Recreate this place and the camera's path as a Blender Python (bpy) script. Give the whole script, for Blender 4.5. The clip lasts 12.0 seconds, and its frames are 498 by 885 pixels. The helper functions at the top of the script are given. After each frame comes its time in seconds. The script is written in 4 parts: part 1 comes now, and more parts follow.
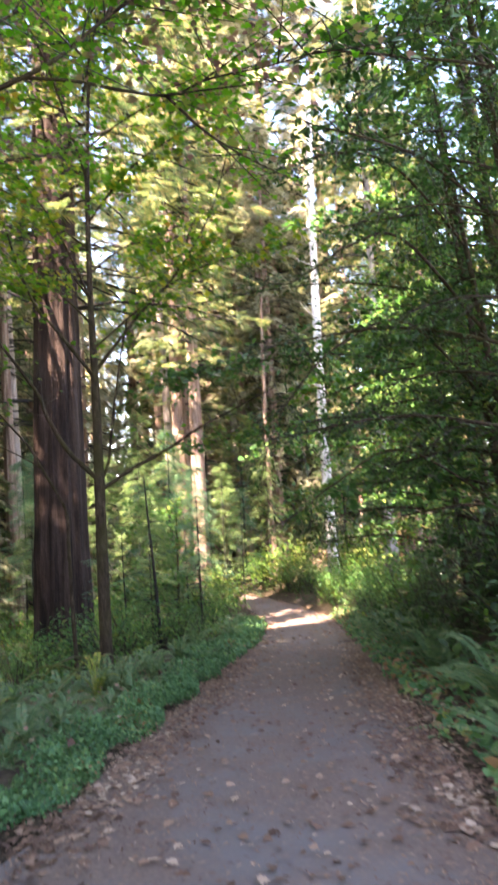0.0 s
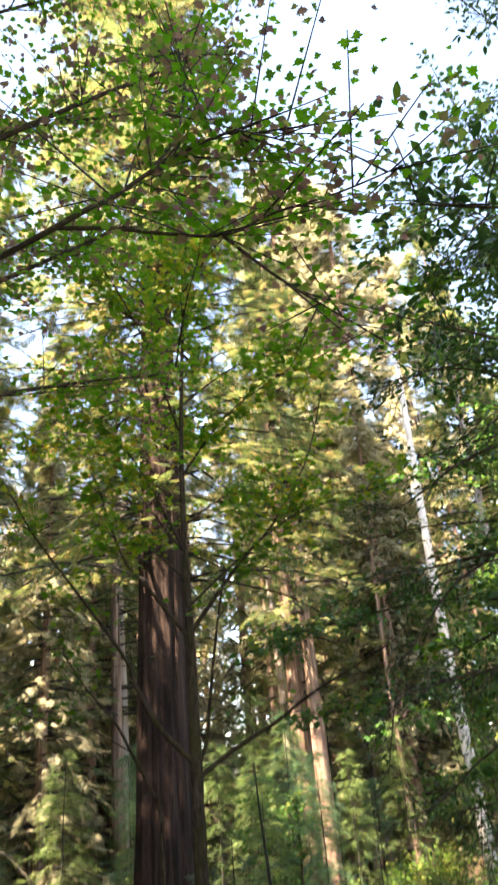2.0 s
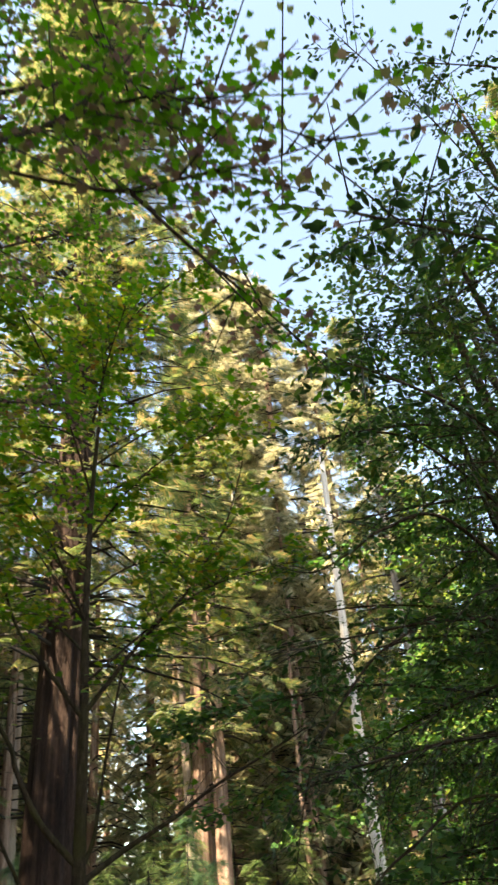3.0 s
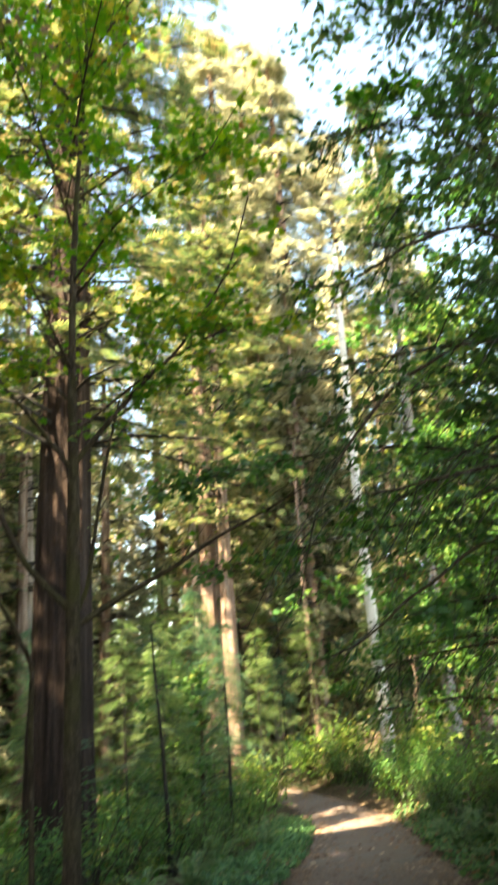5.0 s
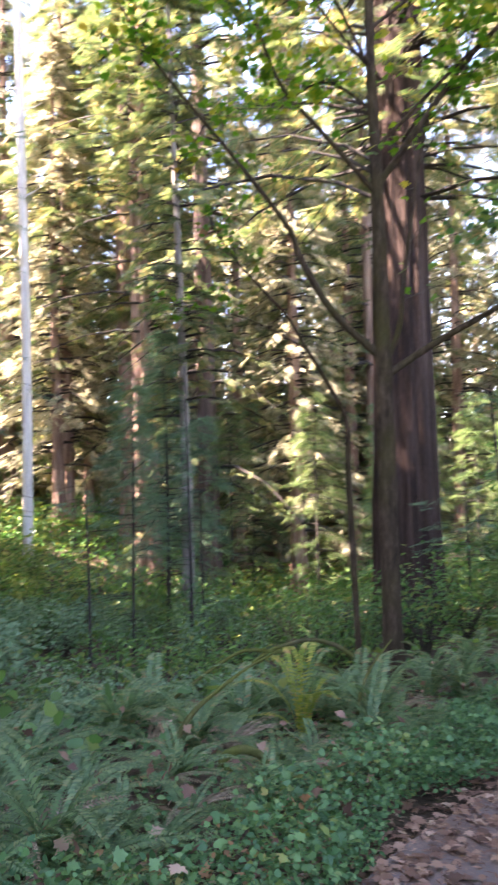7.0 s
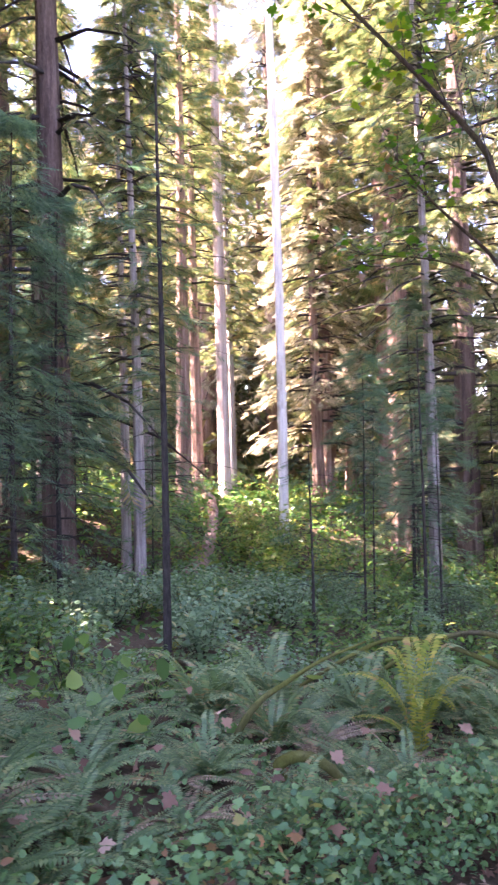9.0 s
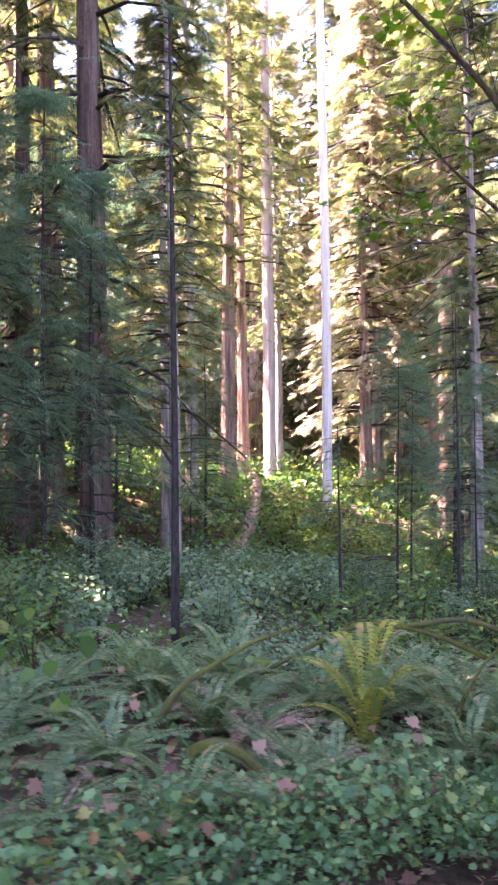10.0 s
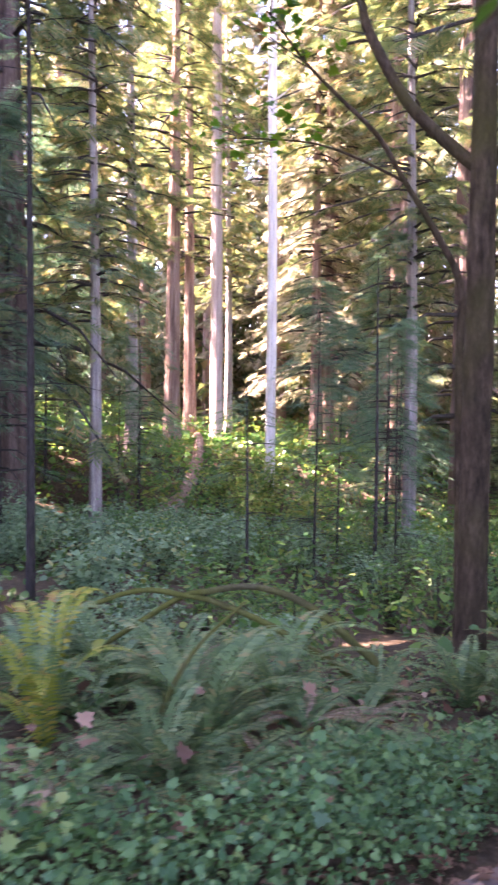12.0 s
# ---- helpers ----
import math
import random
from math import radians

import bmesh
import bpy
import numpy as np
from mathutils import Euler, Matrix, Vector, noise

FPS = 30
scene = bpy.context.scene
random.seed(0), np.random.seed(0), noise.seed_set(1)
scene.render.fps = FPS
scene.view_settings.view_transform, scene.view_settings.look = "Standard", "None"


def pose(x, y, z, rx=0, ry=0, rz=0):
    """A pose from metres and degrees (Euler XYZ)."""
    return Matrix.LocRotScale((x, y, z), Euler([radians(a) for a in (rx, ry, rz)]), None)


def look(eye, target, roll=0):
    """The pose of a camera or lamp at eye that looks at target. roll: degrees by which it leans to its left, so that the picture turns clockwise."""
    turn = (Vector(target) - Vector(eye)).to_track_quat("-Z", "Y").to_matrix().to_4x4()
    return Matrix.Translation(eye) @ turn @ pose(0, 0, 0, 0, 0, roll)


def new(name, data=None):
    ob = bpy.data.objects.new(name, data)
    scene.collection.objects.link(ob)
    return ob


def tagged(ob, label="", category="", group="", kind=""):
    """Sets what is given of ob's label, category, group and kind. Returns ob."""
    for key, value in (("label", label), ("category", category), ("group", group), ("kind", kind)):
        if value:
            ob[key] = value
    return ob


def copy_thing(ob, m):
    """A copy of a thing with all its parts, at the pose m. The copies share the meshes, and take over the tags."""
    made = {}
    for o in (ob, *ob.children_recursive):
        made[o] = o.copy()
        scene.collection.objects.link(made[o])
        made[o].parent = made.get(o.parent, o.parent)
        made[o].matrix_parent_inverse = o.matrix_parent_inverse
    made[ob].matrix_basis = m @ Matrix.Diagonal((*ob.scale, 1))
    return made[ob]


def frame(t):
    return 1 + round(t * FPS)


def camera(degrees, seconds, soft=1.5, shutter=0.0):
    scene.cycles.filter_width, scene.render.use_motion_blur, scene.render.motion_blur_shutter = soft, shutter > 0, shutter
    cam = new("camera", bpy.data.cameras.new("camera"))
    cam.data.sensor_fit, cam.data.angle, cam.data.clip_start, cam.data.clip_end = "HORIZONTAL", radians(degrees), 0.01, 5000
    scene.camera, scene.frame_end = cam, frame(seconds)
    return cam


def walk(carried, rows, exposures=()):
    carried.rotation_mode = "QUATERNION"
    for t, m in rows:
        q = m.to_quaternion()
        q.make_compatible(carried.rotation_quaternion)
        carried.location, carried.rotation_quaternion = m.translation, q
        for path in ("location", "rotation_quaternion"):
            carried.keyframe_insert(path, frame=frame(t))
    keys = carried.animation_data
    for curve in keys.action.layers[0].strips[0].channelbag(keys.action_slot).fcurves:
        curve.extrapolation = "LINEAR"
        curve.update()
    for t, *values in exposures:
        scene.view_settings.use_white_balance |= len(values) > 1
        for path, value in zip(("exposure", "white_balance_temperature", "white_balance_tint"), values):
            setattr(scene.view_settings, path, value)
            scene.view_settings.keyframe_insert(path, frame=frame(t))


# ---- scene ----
cam = camera(37.2, 12.0, soft=2.4, shutter=0.5)
PATH = [
 (0.0, pose(-0.016, 0.066, 1.566, 94.75, 3.39, 0.36)),
 (0.5, pose(-0.046, 0.516, 1.543, 99.73, 3.95, 2.74)),
 (1.0, pose(-0.029, 0.969, 1.497, 104.98, 4.03, 5.49)),
 (1.5, pose(-0.012, 1.402, 1.434, 110.53, 4.62, 8.30)),
 (2.0, pose(0.007, 1.848, 1.384, 116.68, 4.84, 9.67)),
 (2.5, pose(0.019, 2.303, 1.321, 121.53, 5.06, 6.16)),
 (2.7, pose(0.017, 2.503, 1.294, 123.32, 5.04, 4.81)),
 (4.3, pose(-0.115, 4.049, 1.060, 118.75, 4.53, -1.13)),
 (4.5, pose(-0.117, 4.253, 1.030, 115.77, 4.47, -0.44)),
 (5.0, pose(-0.074, 4.792, 0.953, 108.42, 4.16, 3.24)),
 (5.5, pose(-0.007, 5.318, 0.886, 102.53, 3.84, 8.56)),
 (6.0, pose(0.020, 5.805, 0.803, 98.23, 3.27, 15.04)),
 (6.5, pose(0.031, 6.269, 0.736, 95.12, 2.67, 22.46)),
 (7.0, pose(0.027, 6.727, 0.670, 92.92, 1.53, 30.04)),
 (7.5, pose(-0.021, 7.173, 0.597, 91.44, 0.94, 36.71)),
 (7.7, pose(-0.000, 7.351, 0.574, 91.20, 0.83, 39.17)),
 (9.3, pose(0.516, 8.510, 0.421, 92.02, 1.28, 53.14)),
 (9.5, pose(0.552, 8.652, 0.409, 91.80, 1.20, 54.08)),
 (10.0, pose(0.626, 9.069, 0.366, 90.60, 0.38, 55.69)),
 (10.5, pose(0.676, 9.515, 0.300, 89.40, -0.41, 56.10)),
 (11.0, pose(0.653, 9.948, 0.268, 88.48, -0.60, 56.27)),
 (11.5, pose(0.674, 10.432, 0.216, 87.90, -0.76, 56.05)),
 (12.0, pose(0.647, 10.894, 0.160, 87.77, -0.63, 53.37)),
]
walk(cam, PATH, [(0.0, 4.0, 7400, 24), (1.5, 3.65, 7600, 19), (2.5, 2.95, 8700, 14), (4.5, 2.6, 8900, 2), (5.0, 3.45, 8800, 2), (5.5, 3.95, 8400, 10), (6.5, 4.15, 7400, 24), (7.5, 4.3, 6900, 38), (9.5, 4.6, 6800, 52), (12.0, 4.6, 6900, 52)])

# ---- world, sun, exposure ----
SUN_FROM = Vector((-0.52, -0.70, 1.05)).normalized()
world = bpy.data.worlds.new("sky")
scene.world = world
world.use_nodes = True
wn = world.node_tree.nodes
sky = wn.new("ShaderNodeTexSky")
sky.sky_type = "NISHITA"
sky.sun_disc = False
sky.sun_elevation = math.asin(SUN_FROM.z)
sky.sun_rotation = math.atan2(SUN_FROM.x, SUN_FROM.y)
sky.air_density, sky.dust_density, sky.ozone_density = 1.0, 0.6, 1.5
wn["Background"].inputs["Strength"].default_value = 0.115
world.node_tree.links.new(sky.outputs[0], wn["Background"].inputs["Color"])
sun = new("sun", bpy.data.lights.new("sun", "SUN"))
sun.data.energy = 5.0
sun.data.angle = radians(0.53)
sun.data.color = (1.0, 0.92, 0.80)
sun.matrix_world = look(SUN_FROM * 50, (0, 0, 0))

# ---- materials ----
rng = np.random.default_rng(7)


def shader(name, roughness=0.8, metallic=0.0, specular=0.3):
    m = bpy.data.materials.new(name)
    m.use_nodes = True
    b = m.node_tree.nodes["Principled BSDF"]
    b.inputs["Roughness"].default_value = roughness
    b.inputs["Metallic"].default_value = metallic
    b.inputs["Specular IOR Level"].default_value = specular
    return m, m.node_tree.nodes, m.node_tree.links, b


def ramp(nodes, stops):
    r = nodes.new("ShaderNodeValToRGB")
    e = r.color_ramp.elements
    while len(e) < len(stops):
        e.new(0.5)
    for el, (p, c) in zip(e, stops):
        el.position, el.color = p, (*c, 1)
    return r


def noise_tex(nodes, links, scale, detail=6, rough=0.6, coords=None, stretch=None):
    n = nodes.new("ShaderNodeTexNoise")
    n.inputs["Scale"].default_value, n.inputs["Detail"].default_value, n.inputs["Roughness"].default_value = scale, detail, rough
    src = coords
    if stretch:
        mp = nodes.new("ShaderNodeMapping")
        mp.inputs["Scale"].default_value = stretch
        links.new(coords, mp.inputs["Vector"])
        src = mp.outputs[0]
    if src:
        links.new(src, n.inputs["Vector"])
    return n


def bump(nodes, links, b, height, strength=0.5, dist=0.02):
    bp = nodes.new("ShaderNodeBump")
    bp.inputs["Strength"].default_value, bp.inputs["Distance"].default_value = strength, dist
    links.new(height, bp.inputs["Height"])
    links.new(bp.outputs[0], b.inputs["Normal"])


def leaf_mat(name, stops, through_light=0.45, roughness=0.45, spread=0.25):
    """Leaf material: each leaf takes its own tint, and lets light through."""
    m, nodes, links, b = shader(name, roughness, specular=0.35)
    geo = nodes.new("ShaderNodeNewGeometry")
    info = nodes.new("ShaderNodeObjectInfo")
    tc = nodes.new("ShaderNodeTexCoord")
    big = noise_tex(nodes, links, 0.55, 3, 0.5, tc.outputs["Object"])
    mix = nodes.new("ShaderNodeMath")
    mix.operation = "MULTIPLY_ADD"
    links.new(big.outputs["Fac"], mix.inputs[0])
    mix.inputs[1].default_value = 1.1
    mix.inputs[2].default_value = -0.55
    add = nodes.new("ShaderNodeMath")
    add.operation = "ADD"
    links.new(geo.outputs["Random Per Island"], add.inputs[0])
    links.new(mix.outputs[0], add.inputs[1])
    add2 = nodes.new("ShaderNodeMath")
    add2.operation = "MULTIPLY_ADD"
    links.new(info.outputs["Random"], add2.inputs[0])
    add2.inputs[1].default_value = spread
    links.new(add.outputs[0], add2.inputs[2])
    sub = nodes.new("ShaderNodeMath")
    sub.operation = "SUBTRACT"
    links.new(add2.outputs[0], sub.inputs[0])
    sub.inputs[1].default_value = spread / 2
    r = ramp(nodes, stops)
    links.new(sub.outputs[0], r.inputs["Fac"])
    links.new(r.outputs[0], b.inputs["Base Color"])
    tr = nodes.new("ShaderNodeBsdfTranslucent")
    br = nodes.new("ShaderNodeHueSaturation")
    br.inputs["Value"].default_value = 1.5
    br.inputs["Saturation"].default_value = 1.1
    links.new(r.outputs[0], br.inputs["Color"])
    links.new(br.outputs[0], tr.inputs["Color"])
    ms = nodes.new("ShaderNodeMixShader")
    ms.inputs[0].default_value = through_light
    links.new(b.outputs[0], ms.inputs[1])
    links.new(tr.outputs[0], ms.inputs[2])
    links.new(ms.outputs[0], nodes["Material Output"].inputs["Surface"])
    return m


def bark_mat(name, dark, mid, light, ribs=5.0, moss=None, moss_at=0.55, depth=0.06, grain=1.0):
    """Bark with long upright ridges; moss: its colour, in patches."""
    m, nodes, links, b = shader(name, 0.92, specular=0.15)
    tc = nodes.new("ShaderNodeTexCoord")
    rid = noise_tex(nodes, links, ribs, 5, 0.65, tc.outputs["Object"], (1, 1, 0.06 * grain))
    fine = noise_tex(nodes, links, ribs * 5, 5, 0.7, tc.outputs["Object"], (1, 1, 0.25))
    blot = noise_tex(nodes, links, 0.7, 4, 0.6, tc.outputs["Object"])
    mul = nodes.new("ShaderNodeMath")
    mul.operation = "MULTIPLY_ADD"
    links.new(fine.outputs["Fac"], mul.inputs[0])
    mul.inputs[1].default_value = 0.45
    links.new(rid.outputs["Fac"], mul.inputs[2])
    r = ramp(nodes, [(0.48, dark), (0.68, mid), (0.95, light)])
    links.new(mul.outputs[0], r.inputs["Fac"])
    col = r.outputs[0]
    if moss:
        mr = ramp(nodes, [(moss_at - 0.08, (0, 0, 0)), (moss_at + 0.08, (1, 1, 1))])
        links.new(blot.outputs["Fac"], mr.inputs["Fac"])
        mc = ramp(nodes, [(0.3, tuple(0.55 * v for v in moss)), (0.75, moss)])
        links.new(fine.outputs["Fac"], mc.inputs["Fac"])
        mx = nodes.new("ShaderNodeMix")
        mx.data_type = "RGBA"
        links.new(mr.outputs[0], mx.inputs["Factor"])
        links.new(col, mx.inputs["A"])
        links.new(mc.outputs[0], mx.inputs["B"])
        col = mx.outputs["Result"]
    links.new(col, b.inputs["Base Color"])
    bump(nodes, links, b, mul.outputs[0], 0.9, depth)
    return m


def soil_mat(name):
    m, nodes, links, b = shader(name, 0.95, specular=0.1)
    tc = nodes.new("ShaderNodeTexCoord")
    a = noise_tex(nodes, links, 9, 8, 0.7, tc.outputs["Object"])
    c = noise_tex(nodes, links, 0.6, 4, 0.6, tc.outputs["Object"])
    mul = nodes.new("ShaderNodeMath")
    mul.operation = "MULTIPLY_ADD"
    links.new(c.outputs["Fac"], mul.inputs[0])
    mul.inputs[1].default_value = 0.5
    links.new(a.outputs["Fac"], mul.inputs[2])
    r = ramp(nodes, [(0.5, (0.018, 0.013, 0.009)), (0.72, (0.055, 0.040, 0.025)), (0.9, (0.11, 0.078, 0.05)), (1.0, (0.16, 0.12, 0.08))])
    links.new(mul.outputs[0], r.inputs["Fac"])
    links.new(r.outputs[0], b.inputs["Base Color"])
    bump(nodes, links, b, a.outputs["Fac"], 0.8, 0.05)
    return m


def asphalt_mat(name):
    """Worn asphalt with fine crushed debris that thickens in drifts."""
    m, nodes, links, b = shader(name, 0.88, specular=0.25)
    tc = nodes.new("ShaderNodeTexCoord")
    g = noise_tex(nodes, links, 160, 4, 0.8, tc.outputs["Object"])
    p = noise_tex(nodes, links, 1.1, 6, 0.65, tc.outputs["Object"])
    d = noise_tex(nodes, links, 26, 5, 0.75, tc.outputs["Object"])
    base = ramp(nodes, [(0.3, (0.11, 0.092, 0.086)), (0.55, (0.17, 0.145, 0.135)), (0.8, (0.26, 0.225, 0.21))])
    links.new(g.outputs["Fac"], base.inputs["Fac"])
    deb = ramp(nodes, [(0.35, (0.11, 0.068, 0.05)), (0.6, (0.21, 0.135, 0.10)), (0.85, (0.33, 0.23, 0.17))])
    links.new(d.outputs["Fac"], deb.inputs["Fac"])
    ad = nodes.new("ShaderNodeMath")
    ad.operation = "MULTIPLY_ADD"
    links.new(d.outputs["Fac"], ad.inputs[0])
    ad.inputs[1].default_value = 0.6
    links.new(p.outputs["Fac"], ad.inputs[2])
    cov = ramp(nodes, [(0.62, (0.12, 0.12, 0.12)), (0.86, (0.9, 0.9, 0.9))])
    links.new(ad.outputs[0], cov.inputs["Fac"])
    mx = nodes.new("ShaderNodeMix")
    mx.data_type = "RGBA"
    links.new(cov.outputs[0], mx.inputs["Factor"])
    links.new(base.outputs[0], mx.inputs["A"])
    links.new(deb.outputs[0], mx.inputs["B"])
    links.new(mx.outputs["Result"], b.inputs["Base Color"])
    bump(nodes, links, b, g.outputs["Fac"], 0.5, 0.006)
    return m


SOIL = soil_mat("forest_soil")
ASPHALT = asphalt_mat("asphalt")
# dark redwood bark, its colour deepened further for shade on the great trunk
BARK_RED_SHADED = bark_mat("shaded_redwood_bark", (0.009, 0.006, 0.005), (0.030, 0.019, 0.016), (0.088, 0.057, 0.046), 4.0, depth=0.14)
# shaded copy of the reddish bark below, the shade mixed into its brown
BARK_SHADE = bark_mat("half_shaded_bark", (0.025, 0.017, 0.014), (0.085, 0.058, 0.048), (0.20, 0.145, 0.12), 5.0, depth=0.10)
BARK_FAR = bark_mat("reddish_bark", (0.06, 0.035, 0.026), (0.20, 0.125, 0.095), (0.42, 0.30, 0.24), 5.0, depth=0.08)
BARK_GREY = bark_mat("grey_bark", (0.07, 0.06, 0.055), (0.22, 0.19, 0.17), (0.42, 0.38, 0.34), 6.0, depth=0.05)
# paler pinkish bark: the sun on these trunks is part of the colour
BARK_PINK_SUNLIT = bark_mat("sunlit_pinkish_bark", (0.16, 0.11, 0.09), (0.36, 0.28, 0.24), (0.55, 0.46, 0.40), 5.0, depth=0.05)
BARK_PALE = bark_mat("pale_bark", (0.30, 0.26, 0.22), (0.56, 0.51, 0.45), (0.75, 0.71, 0.65), 5.0, depth=0.03)
BARK_MAPLE = bark_mat("maple_bark", (0.012, 0.008, 0.005), (0.040, 0.027, 0.017), (0.11, 0.075, 0.048), 16.0, moss=(0.070, 0.060, 0.020), moss_at=0.55, depth=0.035, grain=4)
BARK_MOSSY = bark_mat("mossy_bark", (0.025, 0.02, 0.013), (0.06, 0.05, 0.03), (0.11, 0.09, 0.06), 20.0, moss=(0.12, 0.13, 0.03), moss_at=0.42, depth=0.02, grain=4)
BARK_DARK = bark_mat("dark_bark", (0.012, 0.010, 0.009), (0.030, 0.026, 0.023), (0.06, 0.052, 0.046), 25.0, depth=0.01, grain=4)
LEAF_MAPLE = leaf_mat("maple_leaf", [(0.0, (0.06, 0.16, 0.02)), (0.45, (0.11, 0.21, 0.025)), (0.70, (0.20, 0.25, 0.03)), (0.88, (0.34, 0.29, 0.05)), (0.97, (0.32, 0.18, 0.045)), (1.0, (0.22, 0.10, 0.03))], 0.55)
LEAF_GREEN = leaf_mat("green_maple_leaf", [(0.0, (0.04, 0.12, 0.015)), (0.6, (0.065, 0.16, 0.02)), (0.9, (0.12, 0.19, 0.025)), (1.0, (0.20, 0.11, 0.05))], 0.5)
LEAF_TURNING = leaf_mat("turning_maple_leaf", [(0.0, (0.06, 0.19, 0.02)), (0.5, (0.11, 0.24, 0.03)), (0.68, (0.22, 0.21, 0.06)), (0.8, (0.19, 0.115, 0.07)), (1.0, (0.15, 0.08, 0.065))], 0.62, 0.5, 0.0)
LEAF_DARK = leaf_mat("dark_leaf", [(0.0, (0.020, 0.050, 0.012)), (0.6, (0.035, 0.085, 0.020)), (0.9, (0.07, 0.14, 0.025)), (1.0, (0.13, 0.17, 0.03))], 0.35, 0.35)
LEAF_BUSH = leaf_mat("bush_leaf", [(0.0, (0.034, 0.092, 0.024)), (0.5, (0.062, 0.155, 0.04)), (0.85, (0.115, 0.21, 0.047)), (1.0, (0.20, 0.225, 0.055))], 0.45)
LEAF_PALE = leaf_mat("pale_bush_leaf", [(0.0, (0.085, 0.16, 0.085)), (0.5, (0.15, 0.25, 0.135)), (0.9, (0.22, 0.33, 0.18)), (1.0, (0.29, 0.29, 0.13))], 0.45)
# bush leaf brightened to lime: the sun patches are painted into it
LEAF_LIME_SUNLIT = leaf_mat("sunlit_lime_bush_leaf", [(0.0, (0.07, 0.15, 0.03)), (0.5, (0.13, 0.21, 0.045)), (1.0, (0.27, 0.27, 0.08))], 0.5)
NEEDLE = leaf_mat("needles", [(0.0, (0.050, 0.080, 0.032)), (0.45, (0.095, 0.135, 0.050)), (0.8, (0.18, 0.185, 0.070)), (1.0, (0.27, 0.20, 0.095))], 0.4, 0.6)
# lighter young needles, with the sun on the understorey mixed into the green
NEEDLE_YOUNG_SUNLIT = leaf_mat("sunlit_young_needles", [(0.0, (0.07, 0.13, 0.05)), (0.5, (0.12, 0.19, 0.065)), (1.0, (0.22, 0.26, 0.10))], 0.45, 0.6)
# pale gold copy of the needles: sunlight on far crowns, put into the colour
NEEDLE_SUNLIT = leaf_mat("sunlit_needles", [(0.0, (0.13, 0.145, 0.08)), (0.5, (0.27, 0.255, 0.155)), (1.0, (0.42, 0.37, 0.25))], 0.4, 0.6)
NEEDLE_BLUE = leaf_mat("young_needles", [(0.0, (0.038, 0.088, 0.050)), (0.6, (0.078, 0.155, 0.082)), (1.0, (0.135, 0.22, 0.105))], 0.4, 0.5)
FERN = leaf_mat("fern_frond", [(0.0, (0.062, 0.12, 0.048)), (0.6, (0.12, 0.20, 0.078)), (0.9, (0.20, 0.24, 0.10)), (1.0, (0.26, 0.19, 0.08))], 0.35)
FERN_GOLD = leaf_mat("yellowing_frond", [(0.0, (0.12, 0.18, 0.025)), (0.5, (0.25, 0.27, 0.045)), (0.85, (0.38, 0.33, 0.07)), (1.0, (0.30, 0.15, 0.06))], 0.4)
FERN_DRY = leaf_mat("dry_frond", [(0.0, (0.14, 0.10, 0.06)), (0.6, (0.26, 0.19, 0.12)), (1.0, (0.36, 0.27, 0.18))], 0.3)
COVER = leaf_mat("groundcover_leaf", [(0.0, (0.042, 0.115, 0.045)), (0.5, (0.075, 0.175, 0.056)), (0.85, (0.14, 0.255, 0.09)), (0.97, (0.20, 0.24, 0.06)), (1.0, (0.30, 0.16, 0.08))], 0.3, 0.5)
DRY_LEAF = leaf_mat("fallen_leaf", [(0.0, (0.09, 0.045, 0.028)), (0.45, (0.20, 0.105, 0.065)), (0.8, (0.33, 0.20, 0.13)), (1.0, (0.48, 0.34, 0.24))], 0.15, 0.7)
STEM = bark_mat("twig_bark", (0.02, 0.016, 0.012), (0.05, 0.042, 0.03), (0.09, 0.08, 0.06), 30.0, depth=0.004, grain=4)


# ---- mesh tools ----
def fast_mesh(name, V, F, mat, smooth=False):
    """A mesh from an array of corners and an array of equal-sided faces (or a list of such arrays)."""
    V = np.asarray(V, np.float32)
    groups = F if isinstance(F, list) else [F]
    groups = [np.asarray(g, np.int32) for g in groups if len(g)]
    loops = np.concatenate([g.ravel() for g in groups])
    sizes = np.concatenate([np.full(len(g), g.shape[1], np.int32) for g in groups])
    me = bpy.data.meshes.new(name)
    me.vertices.add(len(V))
    me.vertices.foreach_set("co", V.ravel())
    me.loops.add(len(loops))
    me.loops.foreach_set("vertex_index", loops)
    me.polygons.add(len(sizes))
    me.polygons.foreach_set("loop_start", np.concatenate([[0], np.cumsum(sizes)[:-1]]).astype(np.int32))
    if smooth:
        me.polygons.foreach_set("use_smooth", np.ones(len(sizes), bool))
    me.materials.append(mat)
    me.update(calc_edges=True)
    me.validate()
    return me


def piece(name, me, parent=None, label=""):
    ob = new(name, me)
    if parent is not None:
        ob.parent = parent
    if label:
        tagged(ob, label)
    return ob


def thing(name, at, label, category, group=""):
    ob = new(name)
    ob.empty_display_size = 0.2
    ob.matrix_basis = pose(*at)
    return tagged(ob, label, category, group)


